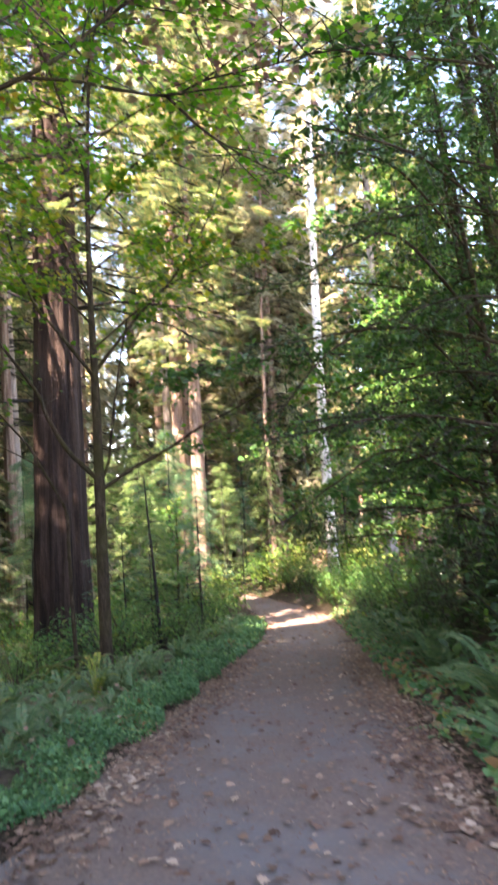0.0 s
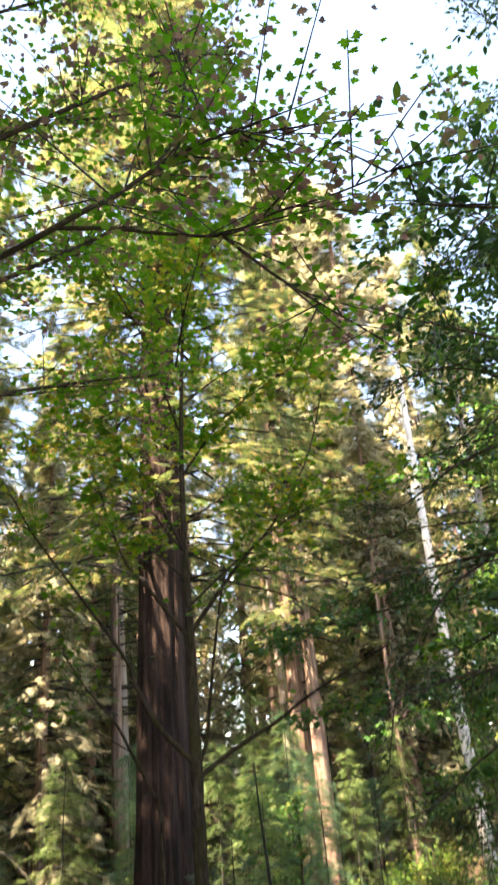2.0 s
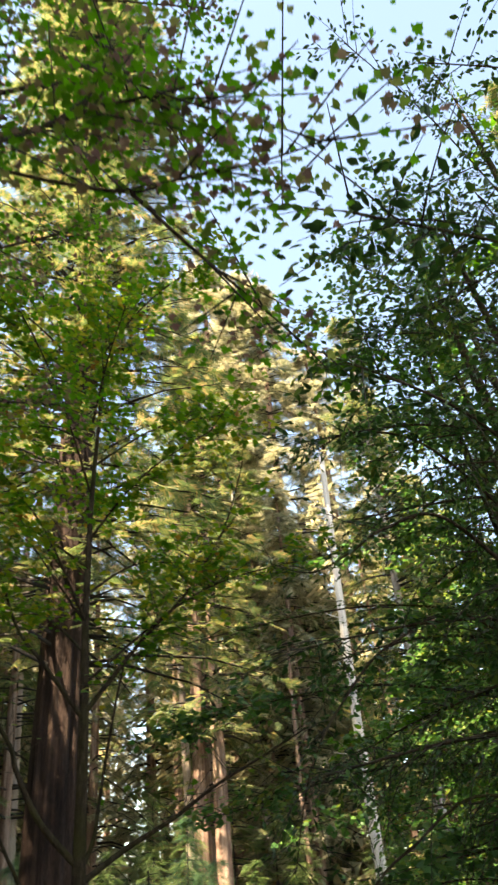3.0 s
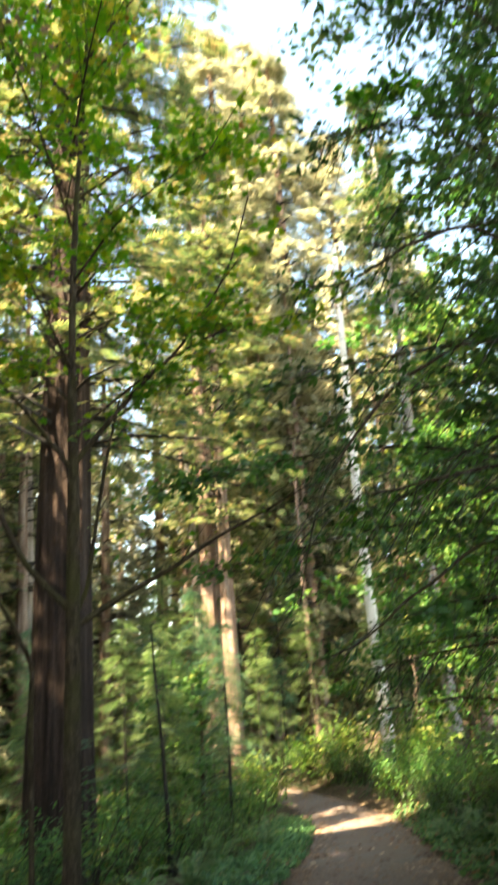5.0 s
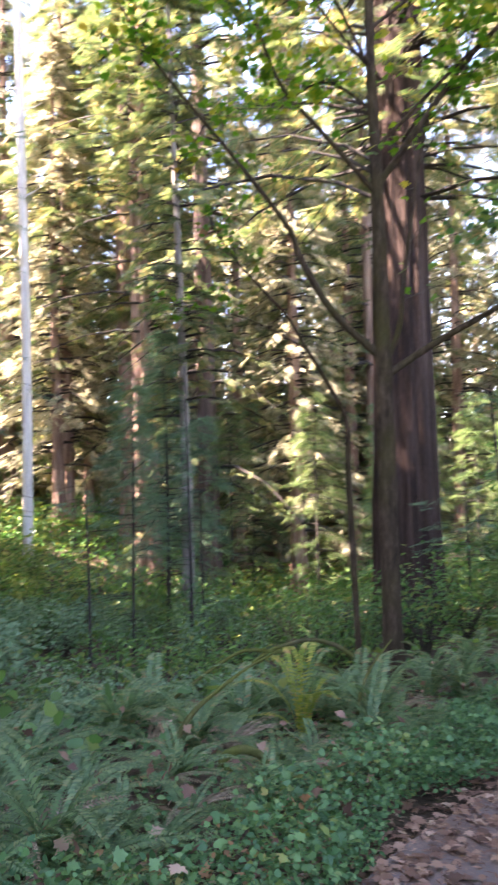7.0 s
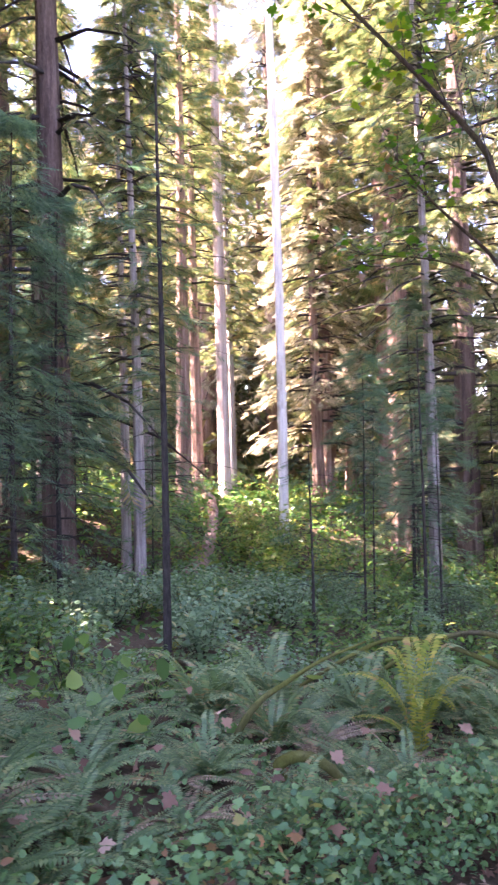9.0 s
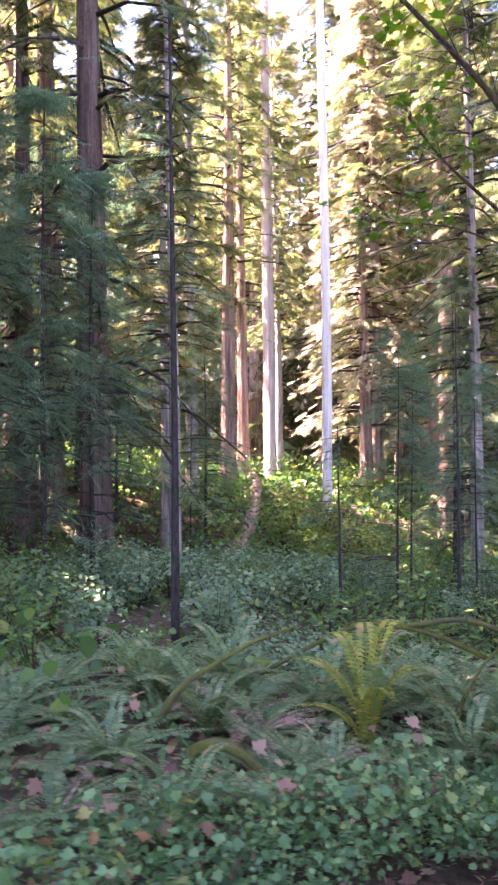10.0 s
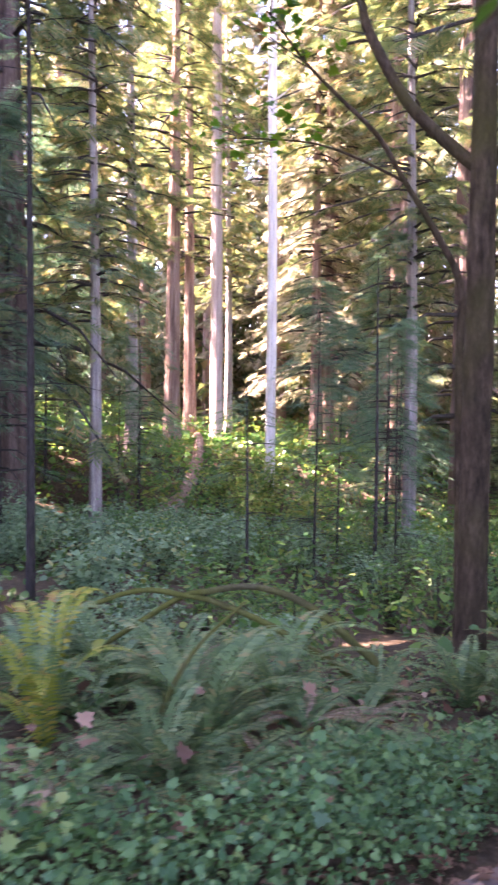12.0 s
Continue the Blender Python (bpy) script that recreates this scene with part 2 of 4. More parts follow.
def turns(n, tilt, r):
    """n random turns: any heading, leaning off the level by about tilt radians."""
    a, b, c = r.uniform(0, 2 * np.pi, n), r.normal(0, tilt, n), r.normal(0, tilt, n)
    ca, sa, cb, sb, cc, sc = np.cos(a), np.sin(a), np.cos(b), np.sin(b), np.cos(c), np.sin(c)
    Rz = np.stack([np.stack([ca, -sa, 0 * a], 1), np.stack([sa, ca, 0 * a], 1), np.stack([0 * a, 0 * a, 1 + 0 * a], 1)], 1)
    Rx = np.stack([np.stack([1 + 0 * a, 0 * a, 0 * a], 1), np.stack([0 * a, cb, -sb], 1), np.stack([0 * a, sb, cb], 1)], 1)
    Ry = np.stack([np.stack([cc, 0 * a, sc], 1), np.stack([0 * a, 1 + 0 * a, 0 * a], 1), np.stack([-sc, 0 * a, cc], 1)], 1)
    return Rz @ Rx @ Ry


def facing(dirs, roll, r):
    """Turns that carry +y to the given ways, with +z as near up as roll leaves it."""
    y = dirs / np.linalg.norm(dirs, axis=1, keepdims=True)
    x = np.cross(y, [0, 0, 1.0])
    x /= np.maximum(np.linalg.norm(x, axis=1, keepdims=True), 1e-6)
    z = np.cross(x, y)
    a = r.normal(0, roll, len(y))[:, None]
    x2, z2 = x * np.cos(a) + z * np.sin(a), z * np.cos(a) - x * np.sin(a)
    return np.stack([x2, y, z2], 2)


def strewn(shape, places, R, sizes):
    """Copies of a shape (corners, faces) at places, turned and sized: one array of corners, one of faces."""
    tv, tf = shape
    V = np.einsum("nij,mj->nmi", R * np.asarray(sizes)[:, None, None], tv) + np.asarray(places)[:, None, :]
    F = tf[None] + (np.arange(len(places)) * len(tv))[:, None, None]
    return V.reshape(-1, 3), F.reshape(-1, tf.shape[1])


def tube(points, radii, sides=8, wobble=0.0, r=None):
    P = np.asarray(points, float)
    n = len(P)
    T = np.gradient(P, axis=0)
    T /= np.linalg.norm(T, axis=1, keepdims=True)
    ref = np.array([0.31, 0.95, 0.05]) if abs(T[0, 2]) > 0.6 else np.array([0, 0, 1.0])
    X = np.cross(T, ref)
    X /= np.linalg.norm(X, axis=1, keepdims=True)
    Y = np.cross(T, X)
    a = np.arange(sides) * 2 * np.pi / sides
    rad = np.asarray(radii, float)[:, None] * np.ones((1, sides))
    if wobble:
        rad = rad * (1 + wobble * r.normal(0, 1, (n, sides)))
    V = P[:, None] + rad[..., None] * (np.cos(a)[None, :, None] * X[:, None] + np.sin(a)[None, :, None] * Y[:, None])
    i, j = np.meshgrid(np.arange(n - 1), np.arange(sides), indexing="ij")
    k = (j + 1) % sides
    F = np.stack([i * sides + j, i * sides + k, (i + 1) * sides + k, (i + 1) * sides + j], -1).reshape(-1, 4)
    return V.reshape(-1, 3), F


def curve(points, steps):
    """A smooth line of steps points through the given ones."""
    P = np.asarray(points, float)
    t = np.linspace(0, len(P) - 1, steps)
    out = []
    for u in t:
        i = min(int(u), len(P) - 2)
        w = u - i
        p0, p1, p2, p3 = P[max(i - 1, 0)], P[i], P[i + 1], P[min(i + 2, len(P) - 1)]
        out.append(0.5 * (2 * p1 + (p2 - p0) * w + (2 * p0 - 5 * p1 + 4 * p2 - p3) * w * w + (3 * p1 - p0 - 3 * p2 + p3) * w ** 3))
    return np.array(out)


def joined(parts):
    V, F, n = [], [], 0
    for v, f in parts:
        V.append(v)
        F.append(f + n)
        n += len(v)
    return np.concatenate(V), np.concatenate(F)


# leaf shapes, pointing along +y, one unit long
OVAL = (np.array([[0, 0, 0], [0.22, 0.35, 0.05], [0.16, 0.72, 0.03], [0, 1, -0.06], [-0.16, 0.72, 0.03], [-0.22, 0.35, 0.05]], float), np.array([[0, 1, 2, 3], [0, 3, 4, 5]]))
LANCE = (np.array([[0, 0, 0], [0.13, 0.45, 0.03], [0, 1, -0.05], [-0.13, 0.45, 0.03]], float), np.array([[0, 1, 2, 3]]))
BROAD = (np.array([[0, 0, 0], [0.42, 0.18, 0.04], [0.36, 0.62, 0.02], [0, 1, -0.08], [-0.36, 0.62, 0.02], [-0.42, 0.18, 0.04]], float), np.array([[0, 1, 2, 3], [0, 3, 4, 5]]))
HALF = [(0.10, -0.10), (0.34, -0.12), (0.30, 0.06), (0.56, 0.12), (0.72, 0.34), (0.50, 0.36), (0.34, 0.42), (0.40, 0.66), (0.20, 0.70), (0.0, 1.0)]
MAPLE = (np.array([[0, 0, 0]] + [[x, y, 0.05 * math.sin(6 * x) - 0.09 * y * y] for x, y in HALF] + [[-x, y, 0.05 * math.sin(6 * x) - 0.09 * y * y] for x, y in HALF[:-1]], float),
         np.array([[0, 1, 2, 3, 4, 5, 6, 7, 8, 9, 10], [0, 10, 19, 18, 17, 16, 15, 14, 13, 12, 11]]))


def spray_shape(pairs=5, wide=0.36, thick=0.24):
    """A flat spray of needled twigs, one unit long."""
    V, F = [], []
    for i in range(pairs):
        y = 0.08 + 0.86 * i / pairs
        reach = wide * (1.0 - 0.55 * abs(i / (pairs - 1) - 0.35))
        for s in (1, -1):
            k = len(V)
            V += [[0, y, 0], [s * reach, y + 0.30, -0.05], [s * 0.02, y + thick, 0.0]]
            F.append([k, k + 1, k + 2])
    return np.array(V, float), np.array(F)


COARSE = spray_shape()
SPRAY = spray_shape(7, 0.34, 0.13)


def fine_spray(pairs=8):
    V, F = [], []
    for i in range(pairs):
        y = 0.05 + 0.9 * i / pairs
        reach = 0.30 * (1.0 - 0.75 * abs(i / (pairs - 1) - 0.3))
        for s in (1, -1):
            k = len(V)
            V += [[0, y, 0], [s * reach, y + 0.16, -0.05], [s * reach * 0.5, y + 0.115, -0.01]]
            F.append([k, k + 1, k + 2])
    V += [[-0.012, 0, 0], [0.012, 0, 0], [0, 1.0, -0.04]]
    F.append([len(V) - 3, len(V) - 2, len(V) - 1])
    return np.array(V, float), np.array(F)


FINE = fine_spray()


# ---- the lie of the land ----
def road_x(y):
    y = np.asarray(y, float)
    return -0.5 + 0.075 * np.clip(y, -20, 26) + 0.55 * np.tanh(np.clip(y - 26, 0, None) / 9) - 0.0085 * np.clip(y - 36, 0, 60) ** 2


def road_z(y):
    y = np.asarray(y, float)
    down = np.where(y < 25, -0.127 * np.clip(y, -30, 25), -3.175 - 3.175 * (1 - np.exp(-np.clip(y - 25, 0, None) / 25)))
    return down


def ease(t):
    t = np.clip(t, 0, 1)
    return t * t * (3 - 2 * t)


def ground_z(x, y):
    x, y = np.asarray(x, float), np.asarray(y, float)
    u = x - road_x(y)
    z = road_z(y)
    z = z + 0.10 * ease((-u - 1.9) / 0.8) - 1.35 * ease((-u - 3.6) / 6.5) - 0.8 * ease((-u - 14) / 20)
    z = z + 4.8 * ease((-u - 26) / 14) + 13 * ease((-u - 52) / 50) + 12 * ease((y - 82) / 60)
    z = z + 0.15 * ease((u - 1.9) / 0.6) + 0.22 * np.clip(u - 2.3, 0, 12)
    rough = ease((np.abs(u) - 1.7) / 1.5)
    z = z - 0.06 * ease((1.75 - np.abs(u)) / 0.35) * (y < 74)
    return z + rough * (0.06 * np.sin(1.7 * x + 0.6 * y) * np.sin(1.3 * y - 0.4 * x) + 0.10 * np.sin(0.45 * x + 1.0) * np.sin(0.5 * y))


def spot(x, y, sink=0.0):
    return (float(x), float(y), float(ground_z(x, y)) - sink)


def grid_sheet(xs, ys, zf):
    X, Y = np.meshgrid(xs, ys)
    V = np.stack([X, Y, zf(X, Y)], -1).reshape(-1, 3)
    n, m = len(ys), len(xs)
    i, j = np.meshgrid(np.arange(n - 1), np.arange(m - 1), indexing="ij")
    F = np.stack([i * m + j, i * m + j + 1, (i + 1) * m + j + 1, (i + 1) * m + j], -1).reshape(-1, 4)
    return V, F


xs = np.unique(np.concatenate([-np.geomspace(12, 900, 22), np.arange(-12, 12.01, 0.3), np.geomspace(12, 900, 18)]))
ys = np.unique(np.concatenate([-np.geomspace(8, 900, 16), np.arange(-8, 60, 0.45), np.geomspace(60, 900, 18)]))
tagged(new("ground", fast_mesh("ground", *grid_sheet(xs, ys, ground_z), SOIL, True)), "dark brown forest soil strewn with needles and litter", "ground", kind="structure")
us = np.linspace(-1.62, 1.62, 17)
ry = np.arange(-14, 75, 0.4)
RX = road_x(ry)[:, None] + us[None] + 0.05 * np.sin(1.9 * ry)[:, None] * np.sign(us)[None] * (np.abs(us) > 1.5)
RZ = road_z(ry)[:, None] + 0.012 + 0.02 * (1 - (us / 1.62) ** 2)[None]
RV = np.stack([RX, np.repeat(ry[:, None], 17, 1), RZ], -1).reshape(-1, 3)
ri, rj = np.meshgrid(np.arange(len(ry) - 1), np.arange(16), indexing="ij")
RF = np.stack([ri * 17 + rj, ri * 17 + rj + 1, (ri + 1) * 17 + rj + 1, (ri + 1) * 17 + rj], -1).reshape(-1, 4)
tagged(new("road", fast_mesh("road", RV, RF, ASPHALT, True)), "narrow worn grey asphalt path with trodden leaf debris", "path", kind="structure")


# ---- trees ----
def fluted_trunk(h, r0, r1, r, sides=28, rings=30, flare=0.45, ribs=11, depth=0.07, lean=(0, 0)):
    z = np.linspace(0, 1, rings) ** 1.5
    a = np.arange(sides) * 2 * np.pi / sides
    rad = (r1 + (r0 - r1) * (1 - z) ** 1.15) + r0 * flare * np.exp(-z * h / (1.6 * r0 + 0.25))
    ph = r.uniform(0, 6.28, 4)
    rib = np.sin(ribs * a[None] + ph[0] + 1.2 * np.sin(2.5 * z[:, None] * 3 + ph[1])) + 0.6 * np.sin((ribs * 2 - 3) * a[None] + ph[2] + 2 * z[:, None])
    rr = rad[:, None] * (1 + depth * rib + 0.02 * r.normal(0, 1, (rings, sides)))
    sway = 0.012 * h * np.sin(3 * z + ph[3]) * z
    X = rr * np.cos(a)[None] + (lean[0] * z * h + sway)[:, None]
    Y = rr * np.sin(a)[None] + (lean[1] * z * h)[:, None]
    V = np.stack([X, Y, np.repeat((z * h - 0.5)[:, None], sides, 1)], -1).reshape(-1, 3)
    i, j = np.meshgrid(np.arange(rings - 1), np.arange(sides), indexing="ij")
    k = (j + 1) % sides
    return V, np.stack([i * sides + j, i * sides + k, (i + 1) * sides + k, (i + 1) * sides + j], -1).reshape(-1, 4)


def conifer_crown(h, base, reach, boughs, clumps, r, size=0.55, droop=0.35, taper=0.75, rad=0.05, shape=SPRAY):
    """Boughs as thin tubes, and the sprays that hang along them."""
    tubes, places, ways, sizes = [], [], [], []
    for i in range(boughs):
        q = r.uniform(0, 1) ** 0.9
        z = base + (h - base) * q
        L = reach * (1 - q) ** taper * r.uniform(0.55, 1.15) + 0.25
        a = r.uniform(0, 2 * np.pi)
        d = np.array([np.cos(a), np.sin(a), 0])
        s = np.linspace(0, 1, 4)
        line = d[None] * (s * L)[:, None]
        line[:, 2] = z + L * (0.18 * s - droop * s * s)
        tubes.append(tube(line, rad * (L / reach + 0.25) * (1 - 0.85 * s), 3))
        side = np.array([-d[1], d[0], 0])
        for c in range(clumps):
            w = r.uniform(0.12, 1) ** 0.7
            p = d * w * L + side * r.normal(0, 0.13 * L * (1.1 - w) + 0.08)
            places.append([p[0], p[1], z + L * (0.18 * w - droop * w * w) + r.normal(0, 0.08)])
            v = d * r.uniform(0.3, 1) + side * r.normal(0, 0.8)
            ways.append([v[0], v[1], -droop * r.uniform(0.2, 1.6)])
            sizes.append(size * r.uniform(0.6, 1.35))
    R = facing(np.array(ways), 0.5, r)
    return joined(tubes), strewn(shape, np.array(places), R, np.array(sizes))


def make_conifer(name, h, r0, base, reach, boughs, clumps, seed, bark, needles, label, category="redwood tree", size=0.55, droop=0.35, flare=0.45, sides=28, depth=0.07, group="tall conifers of the forest", taper=0.75, shape=SPRAY):
    r = np.random.default_rng(seed)
    t = thing(name, (0, 0, 0), label, category, group)
    piece("trunk", fast_mesh("trunk", *fluted_trunk(h, r0, r0 * 0.18, r, sides, 30, flare, max(5, int(5 + r0 * 6)), depth), bark, True), t)
    (bv, bf), (nv, nf) = conifer_crown(h, base, reach, boughs, clumps, r, size, droop, taper, min(0.09, 0.3 * r0), shape)
    tagged(piece("branchwork", fast_mesh("branchwork", bv, bf, BARK_DARK), t), kind="stuff")
    tagged(piece("crown", fast_mesh("crown", nv, nf, needles), t), kind="stuff")
    return t


def put(src, x, y, turn=None, scale=1.0, sink=0.05, label="", lift=0.0):
    x, y, z = spot(x, y, sink)
    m = pose(x, y, z + lift, 0, 0, rng.uniform(0, 360) if turn is None else turn)
    src_scale = tuple(src.scale)
    ob = copy_thing(src, m)
    ob.scale = tuple(scale * s for s in src_scale)
    if label:
        tagged(ob, label)
    return ob


class Kind:
    """A thing built once at its first place; later places are copies."""

    def __init__(self, build):
        self.build, self.first = build, None

    def at(self, x, y, turn=None, scale=1.0, label="", lift=0.0):
        if self.first is None:
            self.first = self.build()
            px, py, pz = spot(x, y, 0.05)
            self.first.matrix_basis = pose(px, py, pz + lift, 0, 0, rng.uniform(0, 360) if turn is None else turn)
            self.first.scale = (scale,) * 3
            if label:
                tagged(self.first, label)
            return self.first
        keep = self.first.scale[0]
        ob = put(self.first, x, y, turn, scale / keep, 0.05, label, lift)
        return ob


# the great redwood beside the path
great = Kind(lambda: make_conifer("redwood_tree", 78, 1.22, 16, 8.6, 520, 15, 11, BARK_RED_SHADED, NEEDLE, "massive old redwood with deeply furrowed dark bark deepened for shade", size=1.05, taper=0.4, sides=64, depth=0.055, flare=0.22))
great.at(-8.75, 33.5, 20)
red_a = Kind(lambda: make_conifer("redwood_tree", 46, 0.55, 9, 5.5, 170, 10, 12, BARK_FAR, NEEDLE, "tall straight redwood with reddish furrowed bark", size=1.0))
red_b = Kind(lambda: make_conifer("redwood_tree", 40, 0.42, 5, 5.0, 170, 10, 13, BARK_FAR, NEEDLE, "tall redwood with feathery drooping boughs", size=0.95, droop=0.5))
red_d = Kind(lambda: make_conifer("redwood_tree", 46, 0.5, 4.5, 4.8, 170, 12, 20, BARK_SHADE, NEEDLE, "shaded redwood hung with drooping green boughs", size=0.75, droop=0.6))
grey_a = Kind(lambda: make_conifer("fir_tree", 42, 0.36, 12, 4.2, 150, 9, 14, BARK_GREY, NEEDLE, "slender tall conifer with grey bark", "fir tree", size=0.95))
sunlit_a = Kind(lambda: make_conifer("redwood_tree", 40, 0.5, 4, 5.5, 190, 10, 15, BARK_FAR, NEEDLE_SUNLIT, "redwood with boughs coloured pale gold for sunlight", size=1.0, droop=0.5))
# sun blocker: a broad crown added for its shade
shade_a = Kind(lambda: make_conifer("redwood_tree", 48, 0.6, 8, 7.5, 120, 14, 16, BARK_RED_SHADED, NEEDLE, "broad redwood with heavy dense boughs, added to cast shade", size=1.75, shape=COARSE))
red_c = Kind(lambda: make_conifer("redwood_tree", 48, 0.55, 15, 5.5, 150, 10, 19, BARK_FAR, NEEDLE, "tall redwood with a high crown and bare reddish trunk", size=1.0))
young_a = Kind(lambda: make_conifer("young_conifer", 9, 0.05, 0.8, 1.9, 80, 8, 17, BARK_DARK, NEEDLE_BLUE, "young conifer with soft blue-green drooping sprays", "young conifer", size=0.5, shape=FINE, droop=0.35, group="young conifers of the understorey"))
young_c = Kind(lambda: make_conifer("young_conifer", 13, 0.10, 0.9, 2.9, 100, 9, 21, BARK_DARK, NEEDLE_YOUNG_SUNLIT, "young redwood with sprays coloured light green for sunlight", "young conifer", size=0.7, shape=FINE, droop=0.4, group="young conifers of the understorey"))
young_b = Kind(lambda: make_conifer("young_conifer", 15, 0.11, 2.5, 2.8, 110, 9, 18, BARK_DARK, NEEDLE_BLUE, "young conifer with layered feathery boughs", "young conifer", size=0.75, shape=FINE, droop=0.45, group="young conifers of the understorey"))
for kind, x, y, s in ((red_c, -18.5, 57.1, 1.0), (red_d, -23.0, 42.0, 1.35), (red_c, -5.9, 61.7, 1.3), (red_c, -4.4, 60.5, 1.2), (sunlit_a, 2.5, 72, 1.1), (sunlit_a, -0.8, 75, 1.1), (red_a, -0.6, 95, 1.9),
                      (grey_a, 10.6, 59, 1.3), (red_b, -21.5, 50.5, 1.05), (red_c, -29.4, 44.2, 1.2), (sunlit_a, -19.8, 46.7, 0.9), (red_a, -5.7, 66, 1.0),
                      (red_b, -23.5, 53.7, 1.0), (grey_a, -35.0, 23.3, 0.8), (grey_a, -28.0, 24.2, 0.65), (grey_a, -34.4, 29.2, 0.95),
                      (red_c, -36.8, 33.1, 0.85), (red_c, -39.6, 36.1, 0.75), (grey_a, -41.5, 40.4, 0.8), (red_d, -28.1, 18.1, 0.85), (red_d, -31.5, 20.4, 1.1), (red_d, -24.4, 19.5, 1.15), (grey_a, -22.4, 21.6, 0.62), (red_b, -38.0, 20.5, 0.95),
                      (sunlit_a, -43.5, 52.0, 1.0), (red_c, -33.9, 48.8, 1.7), (red_c, -28.7, 44.1, 1.05), (red_b, -38.7, 47.1, 1.2), (grey_a, -16.9, 31.0, 0.7), (sunlit_a, -37.5, 45.0, 0.9),
                      (sunlit_a, -1.5, 84.0, 1.5), (sunlit_a, 3.5, 82.0, 2.1), (sunlit_a, 9.5, 84.0, 1.8), (sunlit_a, 15.5, 82.0, 1.6), (sunlit_a, -12.0, 78.0, 1.4), (sunlit_a, -4.0, 80.0, 2.2), (sunlit_a, 0.5, 88.0, 2.3), (sunlit_a, -16.0, 70.0, 1.2), (red_b, -22.0, 74.0, 1.2), (sunlit_a, -33.0, 62.0, 1.2), (sunlit_a, -24.0, 66.0, 1.2),  (red_b, 10.5, 73.0, 1.0), (red_b, 13.5, 62.0, 0.9)):
    kind.at(x, y, None, s)
# further forest
for i in range(12):
    a = radians(rng.uniform(-12, 80))
    d = rng.uniform(58, 105)
    x, y = -math.sin(a) * d, 8 + math.cos(a) * d
    if abs(x - float(road_x(y))) < 5 and y < 80:
        continue
    (red_a, sunlit_a, red_b, sunlit_a, grey_a)[i % 5].at(x, y, None, rng.uniform(0.8, 1.3))
# unseen trees added behind the walker and to the sunny side to cast shade
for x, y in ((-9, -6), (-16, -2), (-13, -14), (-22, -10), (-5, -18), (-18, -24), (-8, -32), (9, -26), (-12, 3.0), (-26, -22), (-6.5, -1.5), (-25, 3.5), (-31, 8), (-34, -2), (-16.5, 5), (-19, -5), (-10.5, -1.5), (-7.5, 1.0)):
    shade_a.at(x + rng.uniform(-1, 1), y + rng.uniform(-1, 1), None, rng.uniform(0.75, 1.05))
# smaller ones, added out of view to shade the left slope
for x, y in ((-44, 7), (-41, 10.5), (-48, 3), (-50, 9.5), (-37.5, 5.5), (-35, 11)):
    shade_a.at(x, y, None, 0.5)
# redwoods added mostly out of view to shade the great redwood's trunk
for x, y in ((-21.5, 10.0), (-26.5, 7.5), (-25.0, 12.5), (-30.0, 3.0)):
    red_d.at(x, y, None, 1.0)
# the wood across the path
for x, y in ((14, 6), (15, 14), (16, 27), (20, 46), (17, 72)):
    (red_b, grey_a, red_a)[int(x + y) % 3].at(x, y, None, rng.uniform(0.7, 1.0))
# understorey conifers
for kind, x, y, s in ((young_a, -14.0, 24.0, 0.9), (young_a, -12.6, 25.6, 0.8), (young_b, -20.5, 34.5, 0.8), (young_b, -27.5, 16.5, 1.0), (young_b, -23.5, 13.0, 0.9), (young_a, -19.0, 12.0, 1.1),
                      (young_b, -2.6, 33.5, 0.5), (young_a, -3.6, 38.0, 0.9), (young_b, -5.4, 48.0, 0.8), (young_b, -13.0, 45.0, 0.8),
                      (young_b, 5.6, 46.0, 0.7), (young_b, -15.5, 50.0, 0.8), (young_a, -1.0, 52.0, 0.9), (young_b, -22.5, 46, 0.8), (young_b, -30.5, 23.0, 0.7),
                      (young_b, -16.5, 13.5, 0.75), (young_b, -18.5, 15.6, 0.9), (young_b, -20.6, 17.8, 0.85), (young_b, -26.5, 14.5, 1.1), (young_b, -30.5, 16.0, 1.3), (young_b, -34.0, 22.5, 1.3), (young_b, -37.5, 27.0, 1.2), (young_b, -28.5, 26.5, 0.75), (young_a, -25.5, 24.0, 0.9),
                      (young_b, -17.5, 30.5, 0.8), (young_b, -42.0, 24.0, 1.5), (young_b, -46.0, 30.0, 1.5),
                      (young_c, -4.3, 30.0, 0.5), (young_c, -5.2, 37.5, 0.6), (young_c, -3.4, 43.0, 0.6), (young_c, -7.2, 46.5, 0.8), (young_c, -10.5, 52.5, 0.95), (young_c, -2.4, 57.0, 0.8), (young_c, -13.5, 52.0, 1.0), (young_c, 1.2, 64.0, 0.9), (young_c, -6.2, 55.0, 1.0), (young_c, -9.0, 59.0, 1.2),
                      (young_c, -15.5, 59.0, 1.2), (young_c, -1.0, 68.0, 1.2), (young_c, -4.2, 69.0, 1.3), (young_c, -17.0, 43.5, 0.9), (young_c, -12.0, 40.0, 0.6), (young_c, 6.5, 60.0, 0.9), (young_c, -21.5, 42.0, 0.9), (young_a, -16.8, 27.5, 0.9)):
    kind.at(x, y, None, s)

# woods in the distance: one mass of trunks and boughs
fr = np.random.default_rng(31)
fa, fd = np.radians(fr.uniform(-35, 100, 260)), fr.uniform(66, 150, 260)
fx, fy = -np.sin(fa) * fd, 8 + np.cos(fa) * fd
fz = ground_z(fx, fy)
